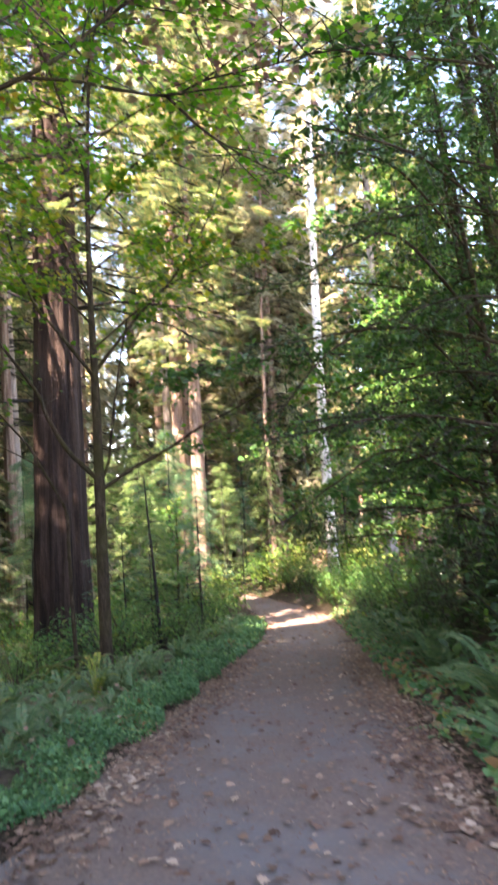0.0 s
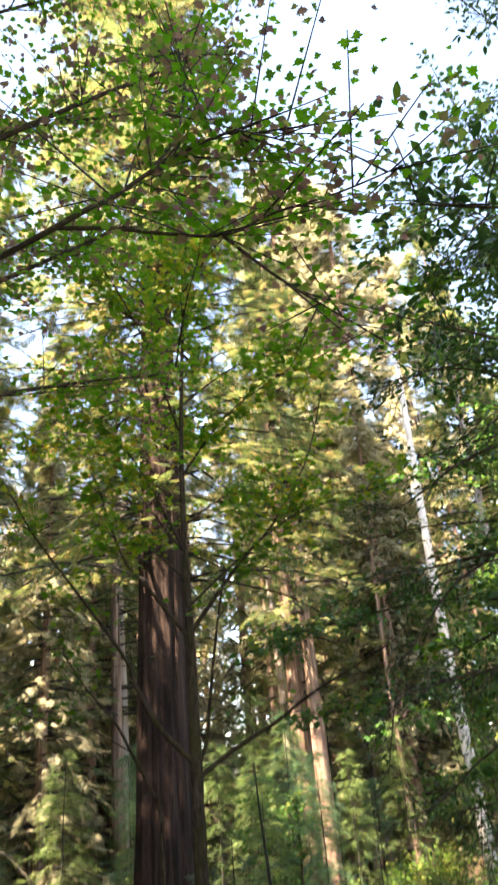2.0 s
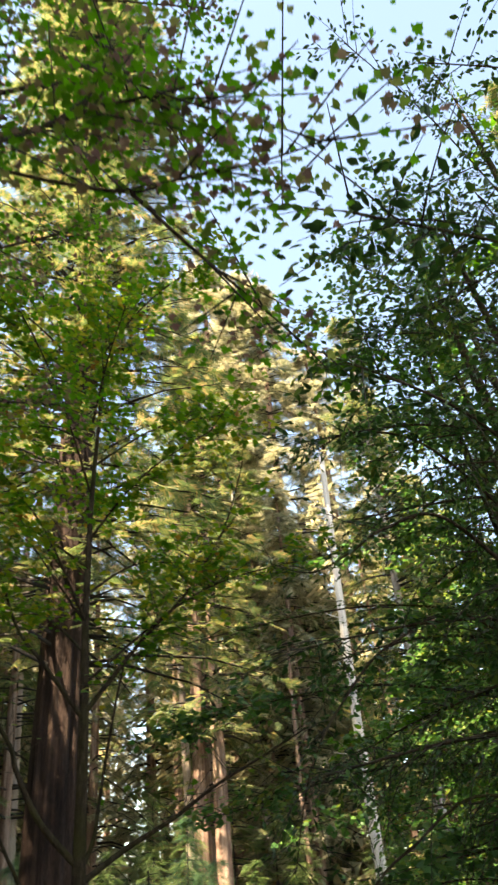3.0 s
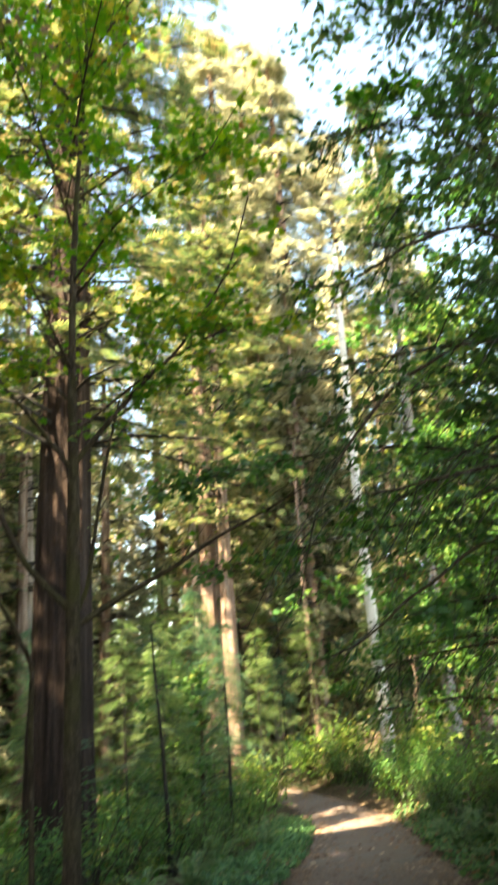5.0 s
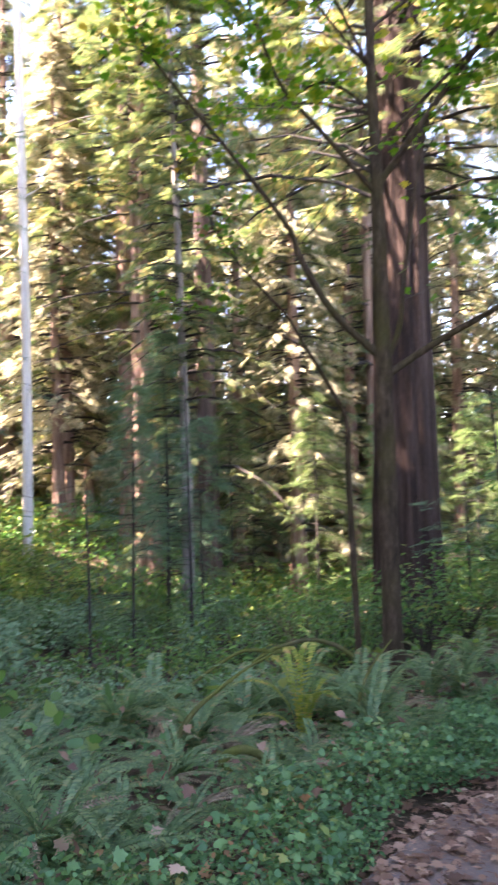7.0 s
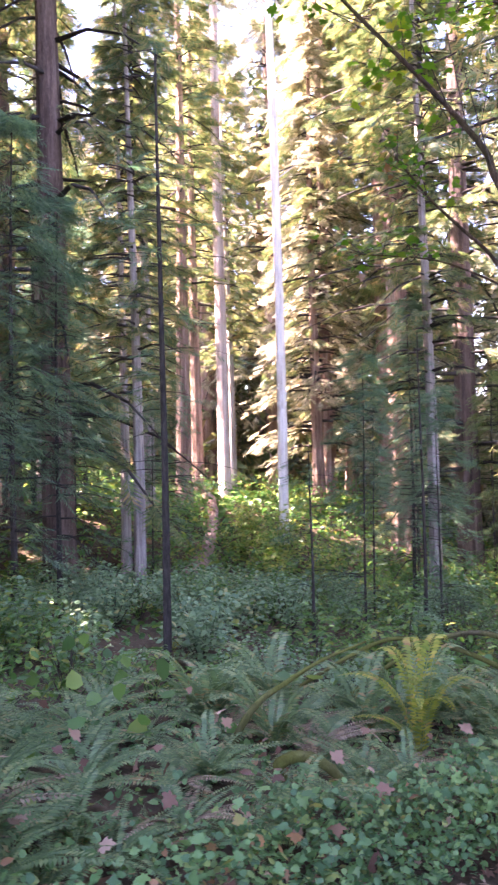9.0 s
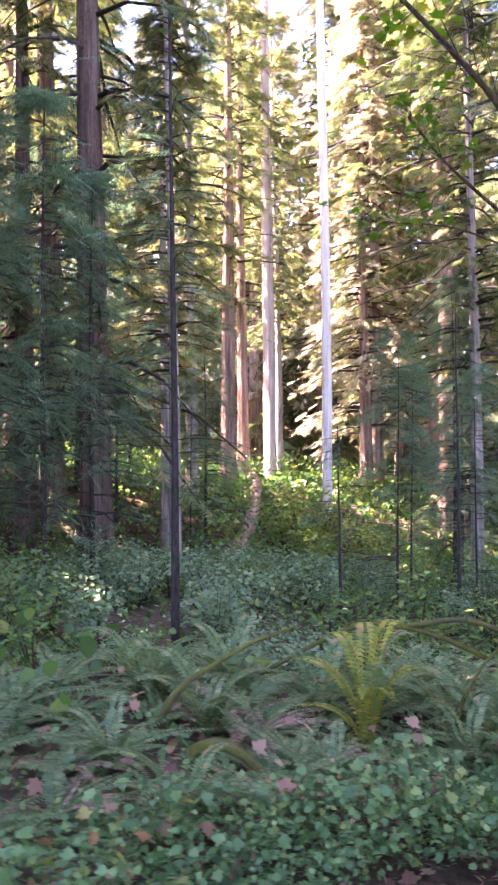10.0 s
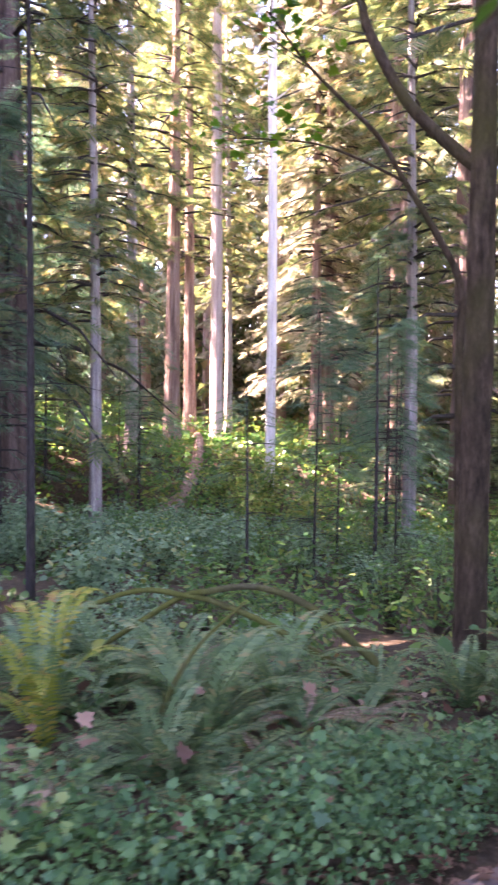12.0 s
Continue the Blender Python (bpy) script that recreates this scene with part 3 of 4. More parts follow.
trunks_far = joined([tube([[x, y, z - 0.5], [x, y, z + h * 0.5], [x, y, z + h]], [w, w * 0.7, 0.05], 6) for x, y, z, h, w in zip(fx, fy, fz, fr.uniform(25, 48, 260), fr.uniform(0.35, 0.9, 260))])
tagged(new("far_woods_trunk", fast_mesh("far_woods_trunk", *trunks_far, BARK_FAR, True)), "distant reddish conifer trunks of the forest", "far woods", kind="stuff")
FAR_SPRAY = spray_shape(3, 0.5)
# half of the far foliage takes the pale gold that stands for sunlight
for needles, NF, lo in ((NEEDLE, 27000, 0), (NEEDLE_SUNLIT, 27000, 130)):
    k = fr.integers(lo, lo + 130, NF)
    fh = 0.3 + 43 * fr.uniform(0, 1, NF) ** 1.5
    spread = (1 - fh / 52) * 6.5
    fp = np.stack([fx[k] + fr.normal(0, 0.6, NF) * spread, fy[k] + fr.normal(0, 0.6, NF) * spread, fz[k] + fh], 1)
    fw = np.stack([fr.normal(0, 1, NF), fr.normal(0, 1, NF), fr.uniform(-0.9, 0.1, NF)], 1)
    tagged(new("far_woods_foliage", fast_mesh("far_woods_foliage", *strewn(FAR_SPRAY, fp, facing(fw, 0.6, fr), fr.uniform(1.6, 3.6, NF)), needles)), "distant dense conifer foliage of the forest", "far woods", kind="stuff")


def limb_line(points, r0, r1, steps=None, sides=8):
    line = curve(points, steps or 5 * len(points))
    return line, tube(line, np.linspace(r0, r1, len(line)), sides)


def leafy(lines, n_twigs, leaves, shape, size, r, reach=(0.4, 1.3), rise=0.15, tilt=0.35, hang=0.0, begin=0.25):
    """Twigs off the given lines, and the leaves along them."""
    tubes, P, W = [], [], []
    weights = np.array([np.linalg.norm(np.diff(l, axis=0), axis=1).sum() for l in lines])
    for i in r.choice(len(lines), n_twigs, p=weights / weights.sum()):
        l = lines[i]
        q = r.uniform(begin, 1) * (len(l) - 1)
        k = min(int(q), len(l) - 2)
        p = l[k] + (l[k + 1] - l[k]) * (q - k)
        along = l[k + 1] - l[k]
        along = along / max(np.linalg.norm(along), 1e-6)
        v = along * r.uniform(0, 1) + np.array([r.normal(0, 0.8), r.normal(0, 0.8), r.normal(rise, 0.3)])
        v /= np.linalg.norm(v)
        L = r.uniform(*reach)
        s = np.linspace(0, 1, 4)
        tw = p[None] + v[None] * (s * L)[:, None]
        tw[:, 2] -= hang * L * s * s
        tubes.append(tube(tw, 0.0035 + 0.0055 * L * (1 - s), 3))
        for _ in range(leaves):
            w = r.uniform(0.2, 1.05)
            c = p + v * w * L + r.normal(0, 0.07 + 0.03 * L, 3)
            c[2] -= hang * L * w * w
            P.append(c)
            W.append(v + r.normal(0, 0.7, 3) + np.array([0, 0, -0.25 - hang]))
    W = np.array(W)
    W[:, 2] *= 0.6
    return joined(tubes), strewn(shape, np.array(P), facing(W, tilt, r), size * r.uniform(0.55, 1.25, len(P)))


def thinned(strewing, shape, level, r):
    """Leaves with all but a few of those under the level taken away."""
    V, F = strewing
    n = len(shape[0])
    L = V.reshape(-1, n, 3)
    keep = (L[:, 0, 2] > level + r.normal(0, 0.5, len(L))) | (r.uniform(0, 1, len(L)) < 0.06)
    k = keep.sum()
    return L[keep].reshape(-1, 3), (shape[1][None] + (np.arange(k) * n)[:, None, None]).reshape(-1, shape[1].shape[1])


def grown(points, about, by):
    return [tuple(np.array(about) + by * (np.array(p) - np.array(about))) for p in points]


def make_tree(name, trunk, radii, limbs, twigs, leaves, shape, size, bark, leaf, label, category, seed, **more):
    """A broadleaf tree from its trunk line and limbs (line, thick, thin), in places of the world."""
    r = np.random.default_rng(seed)
    base = np.array(trunk[0], float)
    t = thing(name, tuple(base), label, category)
    tl = curve(np.array(trunk) - base, 8 * len(trunk))
    rad = np.interp(np.linspace(0, 1, len(tl)), np.linspace(0, 1, len(radii)), radii)
    rad[:3] *= (1.5, 1.2, 1.06)
    tl[0, 2] -= 0.25
    piece("trunk", fast_mesh("trunk", *tube(tl, rad, 16, 0.035, r), bark, True), t)
    lines = []
    for pts, a, b in limbs:
        line, mesh = limb_line(np.array(pts) - base, a, b)
        lines.append(line)
        piece("limb", fast_mesh("limb", *mesh, bark, True), t)
    if more.pop("top", True):
        lines.append(tl[len(tl) * 2 // 3:])
    bare = more.pop("bare", None)
    tw, lv = leafy(lines, twigs, leaves, shape, size, r, **more)
    if bare is not None:
        lv = thinned(lv, shape, bare - base[2], r)
    tagged(piece("twigwork", fast_mesh("twigwork", *tw, STEM), t), kind="stuff")
    tagged(piece("foliage", fast_mesh("foliage", *lv, leaf), t), kind="stuff")
    return t


# the mossy maple at the path's edge
M0, MS = (0.03, 6.30, 0.75), 1.16
mz = -1.85
mr = np.random.default_rng(5)
m_limbs = [
    ([(-2.93, 15.02, 1.85), (-2.34, 15.3, 2.26), (-1.64, 15.5, 2.63), (-1.02, 15.6, 3.02), (-0.2, 15.6, 3.4), (0.5, 15.4, 3.7)], 0.065, 0.015),
    ([(-2.95, 15.0, 2.1), (-3.46, 14.81, 2.68), (-3.79, 14.66, 3.35), (-3.91, 14.61, 3.72), (-4.42, 14.34, 4.54), (-5.23, 13.84, 5.77), (-5.61, 13.57, 6.54)], 0.075, 0.018),
    ([(-2.95, 14.98, 4.1), (-3.57, 14.76, 4.97), (-3.91, 14.61, 5.43), (-4.18, 14.47, 6.2), (-4.37, 14.38, 6.96)], 0.055, 0.018),
    ([(-2.92, 15.01, 4.15), (-2.48, 15.14, 4.74), (-2.19, 15.22, 5.12), (-1.82, 15.31, 5.56), (-1.31, 15.4, 6.1), (-0.55, 15.4, 7.3), (-0.1, 15.3, 8.6)], 0.06, 0.014),
    ([(-2.93, 15.02, 1.95), (-2.75, 15.1, 2.4), (-2.68, 15.12, 2.9), (-2.58, 15.16, 3.6), (-2.45, 15.2, 4.4), (-2.3, 15.3, 5.2)], 0.05, 0.02),
    ([(-2.94, 15.0, 5.6), (-3.38, 14.84, 6.26), (-3.9, 14.6, 7.1)], 0.04, 0.012),
]
for i in range(15):
    z0 = 4.6 + 0.5 * i
    a = i * 2.4 + mr.uniform(-0.4, 0.4)
    L = mr.uniform(2.2, 4.6) * (1.1 - 0.03 * i)
    m_limbs.append(([(-2.94, 15.0, z0), (-2.94 + 0.45 * L * math.cos(a), 15 + 0.45 * L * math.sin(a), z0 + 0.35 * L), (-2.94 + L * math.cos(a), 15 + L * math.sin(a), z0 + 0.5 * L)], 0.035, 0.008))
m_limbs = [(grown(p, M0, MS), 0.82 * a, 0.85 * b) for p, a, b in m_limbs]
make_tree("maple_tree", grown([(-2.9, 14.95, mz), (-2.92, 15.0, 0.0), (-2.92, 15.02, 1.9), (-2.92, 15.01, 4.2), (-2.94, 15.0, 5.8), (-2.90, 15.0, 8.0), (-2.75, 15.05, 11.0), (-2.7, 15.1, 13.0)], M0, MS),
          (0.145, 0.13, 0.115, 0.085, 0.065, 0.05, 0.035, 0.015), m_limbs, 560, 16, MAPLE, 0.125, BARK_MAPLE, LEAF_MAPLE,
          "dark mossy maple with forked limbs and yellowing green leaves", "maple tree", 41, bare=5.6, reach=(0.5, 1.5), tilt=0.35, begin=0.3)
vz = float(ground_z(-4.27, 17.36))
make_tree("vine_maple", [(-4.27, 17.36, vz), (-4.37, 17.41, 0.69), (-4.37, 17.40, 1.52), (-4.56, 17.26, 2.06), (-4.83, 17.02, 2.67), (-5.05, 16.82, 3.17), (-5.31, 16.56, 3.55), (-5.59, 16.24, 3.99), (-5.85, 15.93, 4.53)], (0.05, 0.045, 0.04, 0.036, 0.03, 0.026, 0.022, 0.016, 0.01), [([(-4.83, 17.02, 2.67), (-5.63, 16.52, 3.17), (-6.63, 16.02, 3.42)], 0.018, 0.006)], 34, 7, MAPLE, 0.1, BARK_MAPLE, LEAF_GREEN,
          "thin arching vine maple with few leaves", "vine maple", 43, reach=(0.3, 0.9), begin=0.5)
# a second maple, whose bough hangs over the path
nz = float(ground_z(-4.6, 5.6))
n_limbs = [
    ([(-4.5, 5.5, 2.6), (-3.0, 5.3, 4.1), (-1.44, 5.12, 4.72), (-1.16, 5.24, 4.98), (-0.87, 5.34, 5.29), (-0.55, 5.42, 5.53), (-0.29, 5.45, 5.58), (0.1, 5.47, 5.36)], 0.024, 0.005),
    ([(-1.5, 5.12, 4.70), (-1.15, 5.25, 4.73), (-0.83, 5.35, 4.70), (-0.47, 5.43, 4.68), (-0.16, 5.46, 4.81), (0.27, 5.46, 4.88), (0.7, 5.39, 4.94)], 0.015, 0.005),
    ([(-0.9, 5.33, 5.27), (-0.75, 5.5, 5.8), (-0.72, 5.7, 6.6), (-0.78, 6.0, 7.6)], 0.014, 0.005),
    ([(-0.5, 5.42, 4.68), (-0.2, 5.7, 4.5), (0.15, 6.2, 4.5), (0.5, 6.8, 4.6)], 0.012, 0.005),
    ([(-4.5, 5.6, 4.0), (-3.6, 6.6, 5.4), (-2.6, 7.6, 6.8), (-1.6, 8.4, 8.0)], 0.045, 0.01),
    ([(-4.5, 5.6, 4.8), (-3.2, 6.0, 6.4), (-1.8, 6.6, 7.8), (-0.4, 7.2, 9.0)], 0.045, 0.01),
    ([(-4.5, 5.6, 3.4), (-3.6, 6.8, 4.6), (-2.8, 8.2, 5.6), (-2.0, 9.4, 6.3)], 0.04, 0.01),
    ([(-4.4, 5.6, 6.2), (-3.4, 6.6, 7.6), (-2.2, 7.6, 8.8), (-0.9, 8.6, 9.8)], 0.022, 0.01),
    ([(-4.4, 5.6, 5.6), (-3.8, 7.2, 6.8), (-3.3, 8.6, 7.9), (-2.6, 10.0, 8.9)], 0.022, 0.01),
    ([(-4.3, 5.7, 7.4), (-2.9, 6.2, 8.8), (-1.4, 6.9, 10.0), (0.1, 7.6, 10.9)], 0.022, 0.01),
]
make_tree("maple_tree", [(-4.6, 5.6, nz), (-4.5, 5.6, 2.0), (-4.5, 5.6, 5.0), (-4.3, 5.7, 9.0), (-4.2, 5.7, 11.0)], (0.16, 0.13, 0.10, 0.05, 0.02), n_limbs, 400, 19, MAPLE, 0.055, BARK_MAPLE, LEAF_TURNING,
          "slender maple with a thin forked bough over the path", "maple tree", 42, reach=(0.3, 1.0), tilt=0.3, begin=0.35)


# ---- broadleaf trees along the other side of the path ----
def bank_tree(x, y, h, seed, lean=-0.12, leaf=LEAF_DARK, shape=OVAL, size=0.13, twigs=430, leaves=15, label="dark evergreen tanoak leaning over the path", hang=0.25):
    r = np.random.default_rng(seed)
    z = float(ground_z(x, y))
    limbs = []
    for i in range(16):
        q = 0.16 + 0.8 * i / 16
        a = i * 2.4 + r.uniform(-0.5, 0.5)
        L = (0.30 + 0.14 * r.uniform(-1, 1)) * h * (1.15 - 0.75 * q)
        b = np.array([x + lean * q * h, y, z + q * h])
        d = np.array([math.cos(a) - 0.35, math.sin(a), 0])
        limbs.append(([b, b + d * 0.5 * L + [0, 0, 0.16 * L], b + d * L + [0, 0, 0.10 * L]], 0.05 * (1.2 - q), 0.008))
    return make_tree("tanoak_tree", [(x, y, z), (x + 0.3 * lean * h, y, z + 0.3 * h), (x + 0.65 * lean * h, y, z + 0.65 * h), (x + lean * h, y, z + h)], (0.014 * h, 0.011 * h, 0.007 * h, 0.01), limbs, twigs, leaves, shape, size,
                     BARK_MAPLE, leaf, label, "tanoak tree", seed, reach=(0.4, 1.4), hang=hang, tilt=0.5, begin=0.2)


bank_tree(5.6, 12.5, 13, 51)
bank_tree(6.8, 18.5, 16, 52, -0.12, LEAF_BUSH, BROAD, 0.15, label='leafy green tree over the bank')
bank_tree(8.0, 25.0, 15, 53, -0.06, LEAF_BUSH, BROAD, 0.17, label='leafy green tree over the bank')
bank_tree(9.2, 47.0, 16, 70, -0.04, LEAF_BUSH, BROAD, 0.24, label='leafy green tree beyond the bend of the path')
bank_tree(7.5, 9.5, 14, 54, -0.1)
bank_tree(9.6, 32.0, 15, 55, -0.05, LEAF_BUSH, BROAD, 0.2, label="leafy green tree beyond the bend of the path")
bank_tree(7.6, 14.0, 19, 60, -0.08)
bank_tree(4.9, 11.2, 8.5, 67, -0.10, size=0.10, twigs=420, leaves=12, hang=0.8, label="dark tree with hanging twigs at the path's edge")
bank_tree(5.2, 14.8, 9.5, 68, -0.10, size=0.11, twigs=420, leaves=12, hang=0.8, label="dark tree with hanging twigs at the path's edge")
bank_tree(6.0, 21.5, 9.0, 69, -0.06, LEAF_GREEN, size=0.13, twigs=300, leaves=12, hang=0.6, label="green tree with hanging twigs at the path's edge")
bank_tree(10.5, 22.0, 19, 56, -0.05)
bank_tree(6.6, 16.4, 18, 71, -0.1, LEAF_BUSH, BROAD, 0.14, 420, label='tall leafy green tree over the bank')
bank_tree(9.0, 20.5, 21, 72, -0.1, twigs=420)
bank_tree(11.0, 28.0, 24, 75, -0.08, LEAF_BUSH, BROAD, 0.26, 330, 14, label="tall leafy green tree high on the bank")
bank_tree(11.8, 19.0, 22, 76, -0.04, LEAF_GREEN, BROAD, 0.22, 330, 14, label="tall bright green tree high on the bank")
bank_tree(-3.9, 36.0, 6.5, 73, 0.02, LEAF_BUSH, BROAD, 0.2, 170, 13, label='low leafy tree beside the great redwood')
bank_tree(-5.6, 41.0, 8.0, 74, 0.02, LEAF_BUSH, BROAD, 0.22, 170, 13, label='low leafy tree beside the great redwood')
bank_tree(10.5, 41.0, 12, 57, -0.04, LEAF_BUSH, BROAD, 0.22, label="leafy green tree beyond the bend of the path")
bank_tree(6.0, 15.5, 7.5, 58, -0.16, LEAF_BUSH, MAPLE, 0.16, 200, 12, label="young bright green maple on the bank")
B0 = (-0.02, 5.36, 0.89)
bay_limbs = [([(3.0, 10.95, 3.4), (2.0, 10.6, 4.5), (1.3, 10.39, 4.37), (0.92, 10.27, 4.11), (0.49, 10.13, 3.87), (0.11, 10.06, 3.97)], 0.035, 0.007),
             ([(3.2, 11.05, 2.2), (2.0, 10.5, 3.4), (1.11, 10.23, 3.15), (0.59, 10.12, 2.67), (0.24, 10.05, 2.14), (0.03, 9.96, 1.42)], 0.03, 0.006),
             ([(3.4, 11.1, 0.9), (1.9, 10.8, 1.9), (0.95, 10.47, 1.53), (0.6, 10.32, 1.29), (0.36, 10.24, 1.15), (0.03, 10.16, 1.05)], 0.024, 0.007),
             ([(2.9, 10.9, 4.4), (2.0, 10.6, 5.4), (1.2, 10.3, 5.5), (0.7, 10.1, 5.2)], 0.03, 0.007)]
bay_limbs = [(grown(p, B0, 1.45), a, b) for p, a, b in bay_limbs]
bx, by = grown([(3.6, 11.2, 0)], B0, 1.45)[0][:2]
make_tree("bay_tree", [(bx, by, float(ground_z(bx, by)))] + grown([(3.4, 11.1, 0.9), (3.2, 11.05, 2.2), (2.9, 10.9, 4.2), (2.6, 10.8, 6.5)], B0, 1.45), (0.09, 0.08, 0.07, 0.05, 0.015), bay_limbs,
          120, 9, LANCE, 0.13, BARK_MAPLE, LEAF_DARK, "slim bay tree with narrow dark leaves hanging over the path", "bay tree", 59, reach=(0.2, 0.7), hang=0.35, tilt=0.6, begin=0.45)

# ---- pale and dead trunks ----
def pole(name, x, y, h, r0, r1, mat, label, category, seed, stubs=7, lean=(0, 0)):
    r = np.random.default_rng(seed)
    t = thing(name, spot(x, y, 0.1), label, category)
    piece("trunk", fast_mesh("trunk", *fluted_trunk(h, r0, r1, r, 18, 26, 0.25, 7, 0.03, lean), mat, True), t)
    for i in range(stubs):
        z, a, L = r.uniform(0.35, 0.95) * h, r.uniform(0, 6.28), r.uniform(0.5, 2.2)
        d = np.array([math.cos(a), math.sin(a), r.uniform(-0.2, 0.5)])
        s = np.linspace(0, 1, 5)
        o = np.array([lean[0] * z, lean[1] * z, z])
        ln = o + d[None] * (s * L)[:, None] + np.stack([0 * s, 0 * s, 0.25 * L * s * s], 1)
        piece("stub", fast_mesh("stub", *tube(ln, 0.06 * (1 - 0.8 * s), 5), mat, True), t)
    return t


pole("dead_snag", 5.6, 55.0, 38, 0.42, 0.22, BARK_PALE, "bare bleached dead trunk with short branch stubs", "dead tree", 61, 10)
pole("pale_tree", -30.3, 35.3, 38, 0.28, 0.2, BARK_PALE, "slender sunlit pale trunk rising from the bushes", "tree", 62, 6)
pole("pale_tree", -37.9, 37.0, 40, 0.42, 0.25, BARK_PINK_SUNLIT, "straight trunk coloured pinkish pale for sunlight at a fallen log", "tree", 63, 6)
pole("pale_tree", -18.6, 58.5, 34, 0.5, 0.25, BARK_PINK_SUNLIT, "pale sunlit trunk behind the great redwood", "tree", 64, 4)
pole("pale_tree", -7.0, 63.0, 30, 0.42, 0.25, BARK_PINK_SUNLIT, "pale sunlit trunk in the far wood", "tree", 65, 4)
pole("pale_tree", 1.6, 66.0, 26, 0.26, 0.12, BARK_FAR, "reddish thin trunk above the bend of the path", "tree", 66, 4)


def sapling(x, y, h, r0, seed, label, lean=(0, 0), twigs=26):
    r = np.random.default_rng(seed)
    t = thing("sapling", spot(x, y, 0.05), label, "sapling")
    s = np.linspace(0, 1, 14)
    line = np.stack([lean[0] * s * h + 0.03 * np.sin(5 * s), lean[1] * s * h, s * h], 1)
    piece("stem", fast_mesh("stem", *tube(line, r0 * (1 - 0.75 * s), 8, 0.03, r), BARK_DARK, True), t)
    tubes, P, W = [], [], []
    for i in range(twigs):
        z, a, L = r.uniform(0.3, 1) * h, r.uniform(0, 6.28), r.uniform(0.4, 1.5)
        d = np.array([math.cos(a), math.sin(a), 0.0])
        q = np.linspace(0, 1, 5)
        ln = np.array([lean[0] * z, lean[1] * z, z]) + d[None] * (q * L)[:, None]
        ln[:, 2] += L * (0.15 * q - 0.3 * q * q)
        tubes.append(tube(ln, 0.010 * (1 - 0.8 * q), 3))
        for w in r.uniform(0.35, 1, 4 if z > 0.45 * h else 1):
            P.append(ln[0] + (ln[-1] - ln[0]) * w)
            W.append(d + r.normal(0, 0.5, 3) * [1, 1, 0.3] + [0, 0, -0.3])
    tagged(piece("twigwork", fast_mesh("twigwork", *joined(tubes), BARK_DARK), t), kind="stuff")
    tagged(piece("foliage", fast_mesh("foliage", *strewn(FINE, np.array(P), facing(np.array(W), 0.4, r), r.uniform(0.25, 0.55, len(P))), NEEDLE_BLUE), t), kind="stuff")
    return t


sapling(-9.76, 14.72, 10.5, 0.075, 71, "thin black sapling stem with sparse bare twigs", (-0.004, 0), 46)
sapling(-12.3, 24.5, 8.5, 0.06, 72, "thin dark sapling stem amid blue-green sprays", (0, 0), 30)
sapling(-3.1, 23.1, 5.5, 0.07, 73, "crooked thin sapling at the path's edge", (-0.05, 0.02), 34)
sapling(-4.6, 25.5, 4.5, 0.045, 74, "thin dark sapling near the great redwood", (0.01, 0), 24)
sapling(-13.0, 21.0, 5.0, 0.05, 75, "thin dark sapling in the shrubs", (0.0, 0), 30)

# tall redwoods in the sunlit needle colour behind the pale trunks
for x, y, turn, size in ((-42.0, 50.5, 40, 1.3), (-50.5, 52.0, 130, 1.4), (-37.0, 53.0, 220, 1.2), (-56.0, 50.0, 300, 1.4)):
    sunlit_a.at(x, y, turn, size)

# ---- fallen log and mossy arching boughs ----
log = thing("fallen_log", (-30.8, 30.35, -3.2), "bare reddish fallen log leaning on a trunk", "log")
lg = np.array([(x, y, float(ground_z(x, y)) + 0.3) for x, y in curve([(-42.0, 38.4, 0), (-38.6, 36.0, 0), (-34.3, 33.4, 0), (-31.4, 31.1, 0), (-29.2, 29.0, 0), (-27.0, 26.6, 0)], 26)[:, :2]]) - np.array([-30.8, 30.35, -3.2])
piece("trunk", fast_mesh("trunk", *tube(lg, np.concatenate([[0.05], np.linspace(0.24, 0.42, 24), [0.12]]), 16, 0.05, np.random.default_rng(8)), BARK_FAR, True), log)


def mossy_bough(points, r0, r1, seed, label):
    P = np.array(points, float)
    t = thing("mossy_bough", tuple(P[0]), label, "branch")
    r = np.random.default_rng(seed)
    line = curve(P - P[0], 6 * len(P))
    piece("stem", fast_mesh("stem", *tube(line, np.linspace(r0, r1, len(line)), 10, 0.06, r), BARK_MOSSY, True), t)
    return t


def down(x, y):
    return (x, y, float(ground_z(x, y)) - 0.1)


mossy_bough([down(-2.9, 14.7), (-2.93, 14.69, -1.6), (-3.05, 14.58, -1.45), (-3.19, 14.44, -1.28), (-3.35, 14.26, -1.14), (-3.52, 14.04, -1.07), (-3.68, 13.81, -1.10), (-3.85, 13.55, -1.19), down(-4.3, 12.8)], 0.035, 0.018, 81, "arching mossy bough over the ferns")
mossy_bough([down(-3.0, 14.75), (-3.08, 14.55, -1.66), (-3.27, 14.35, -1.50), (-3.45, 14.13, -1.34), (-3.61, 13.91, -1.22), (-3.77, 13.67, -1.14), (-4.0, 13.2, -1.12), down(-4.5, 12.2)], 0.03, 0.016, 82, "arching mossy bough over the ferns")
mossy_bough([down(-3.16, 10.85), (-3.13, 10.88, -1.6), (-3.1, 10.93, -1.37), (-3.06, 10.99, -1.10), (-2.98, 11.09, -0.93), (-2.88, 11.22, -0.82), (-2.75, 11.37, -0.70), (-2.6, 11.6, -0.6)], 0.036, 0.006, 83, "bent mossy dead branch in the ferns")
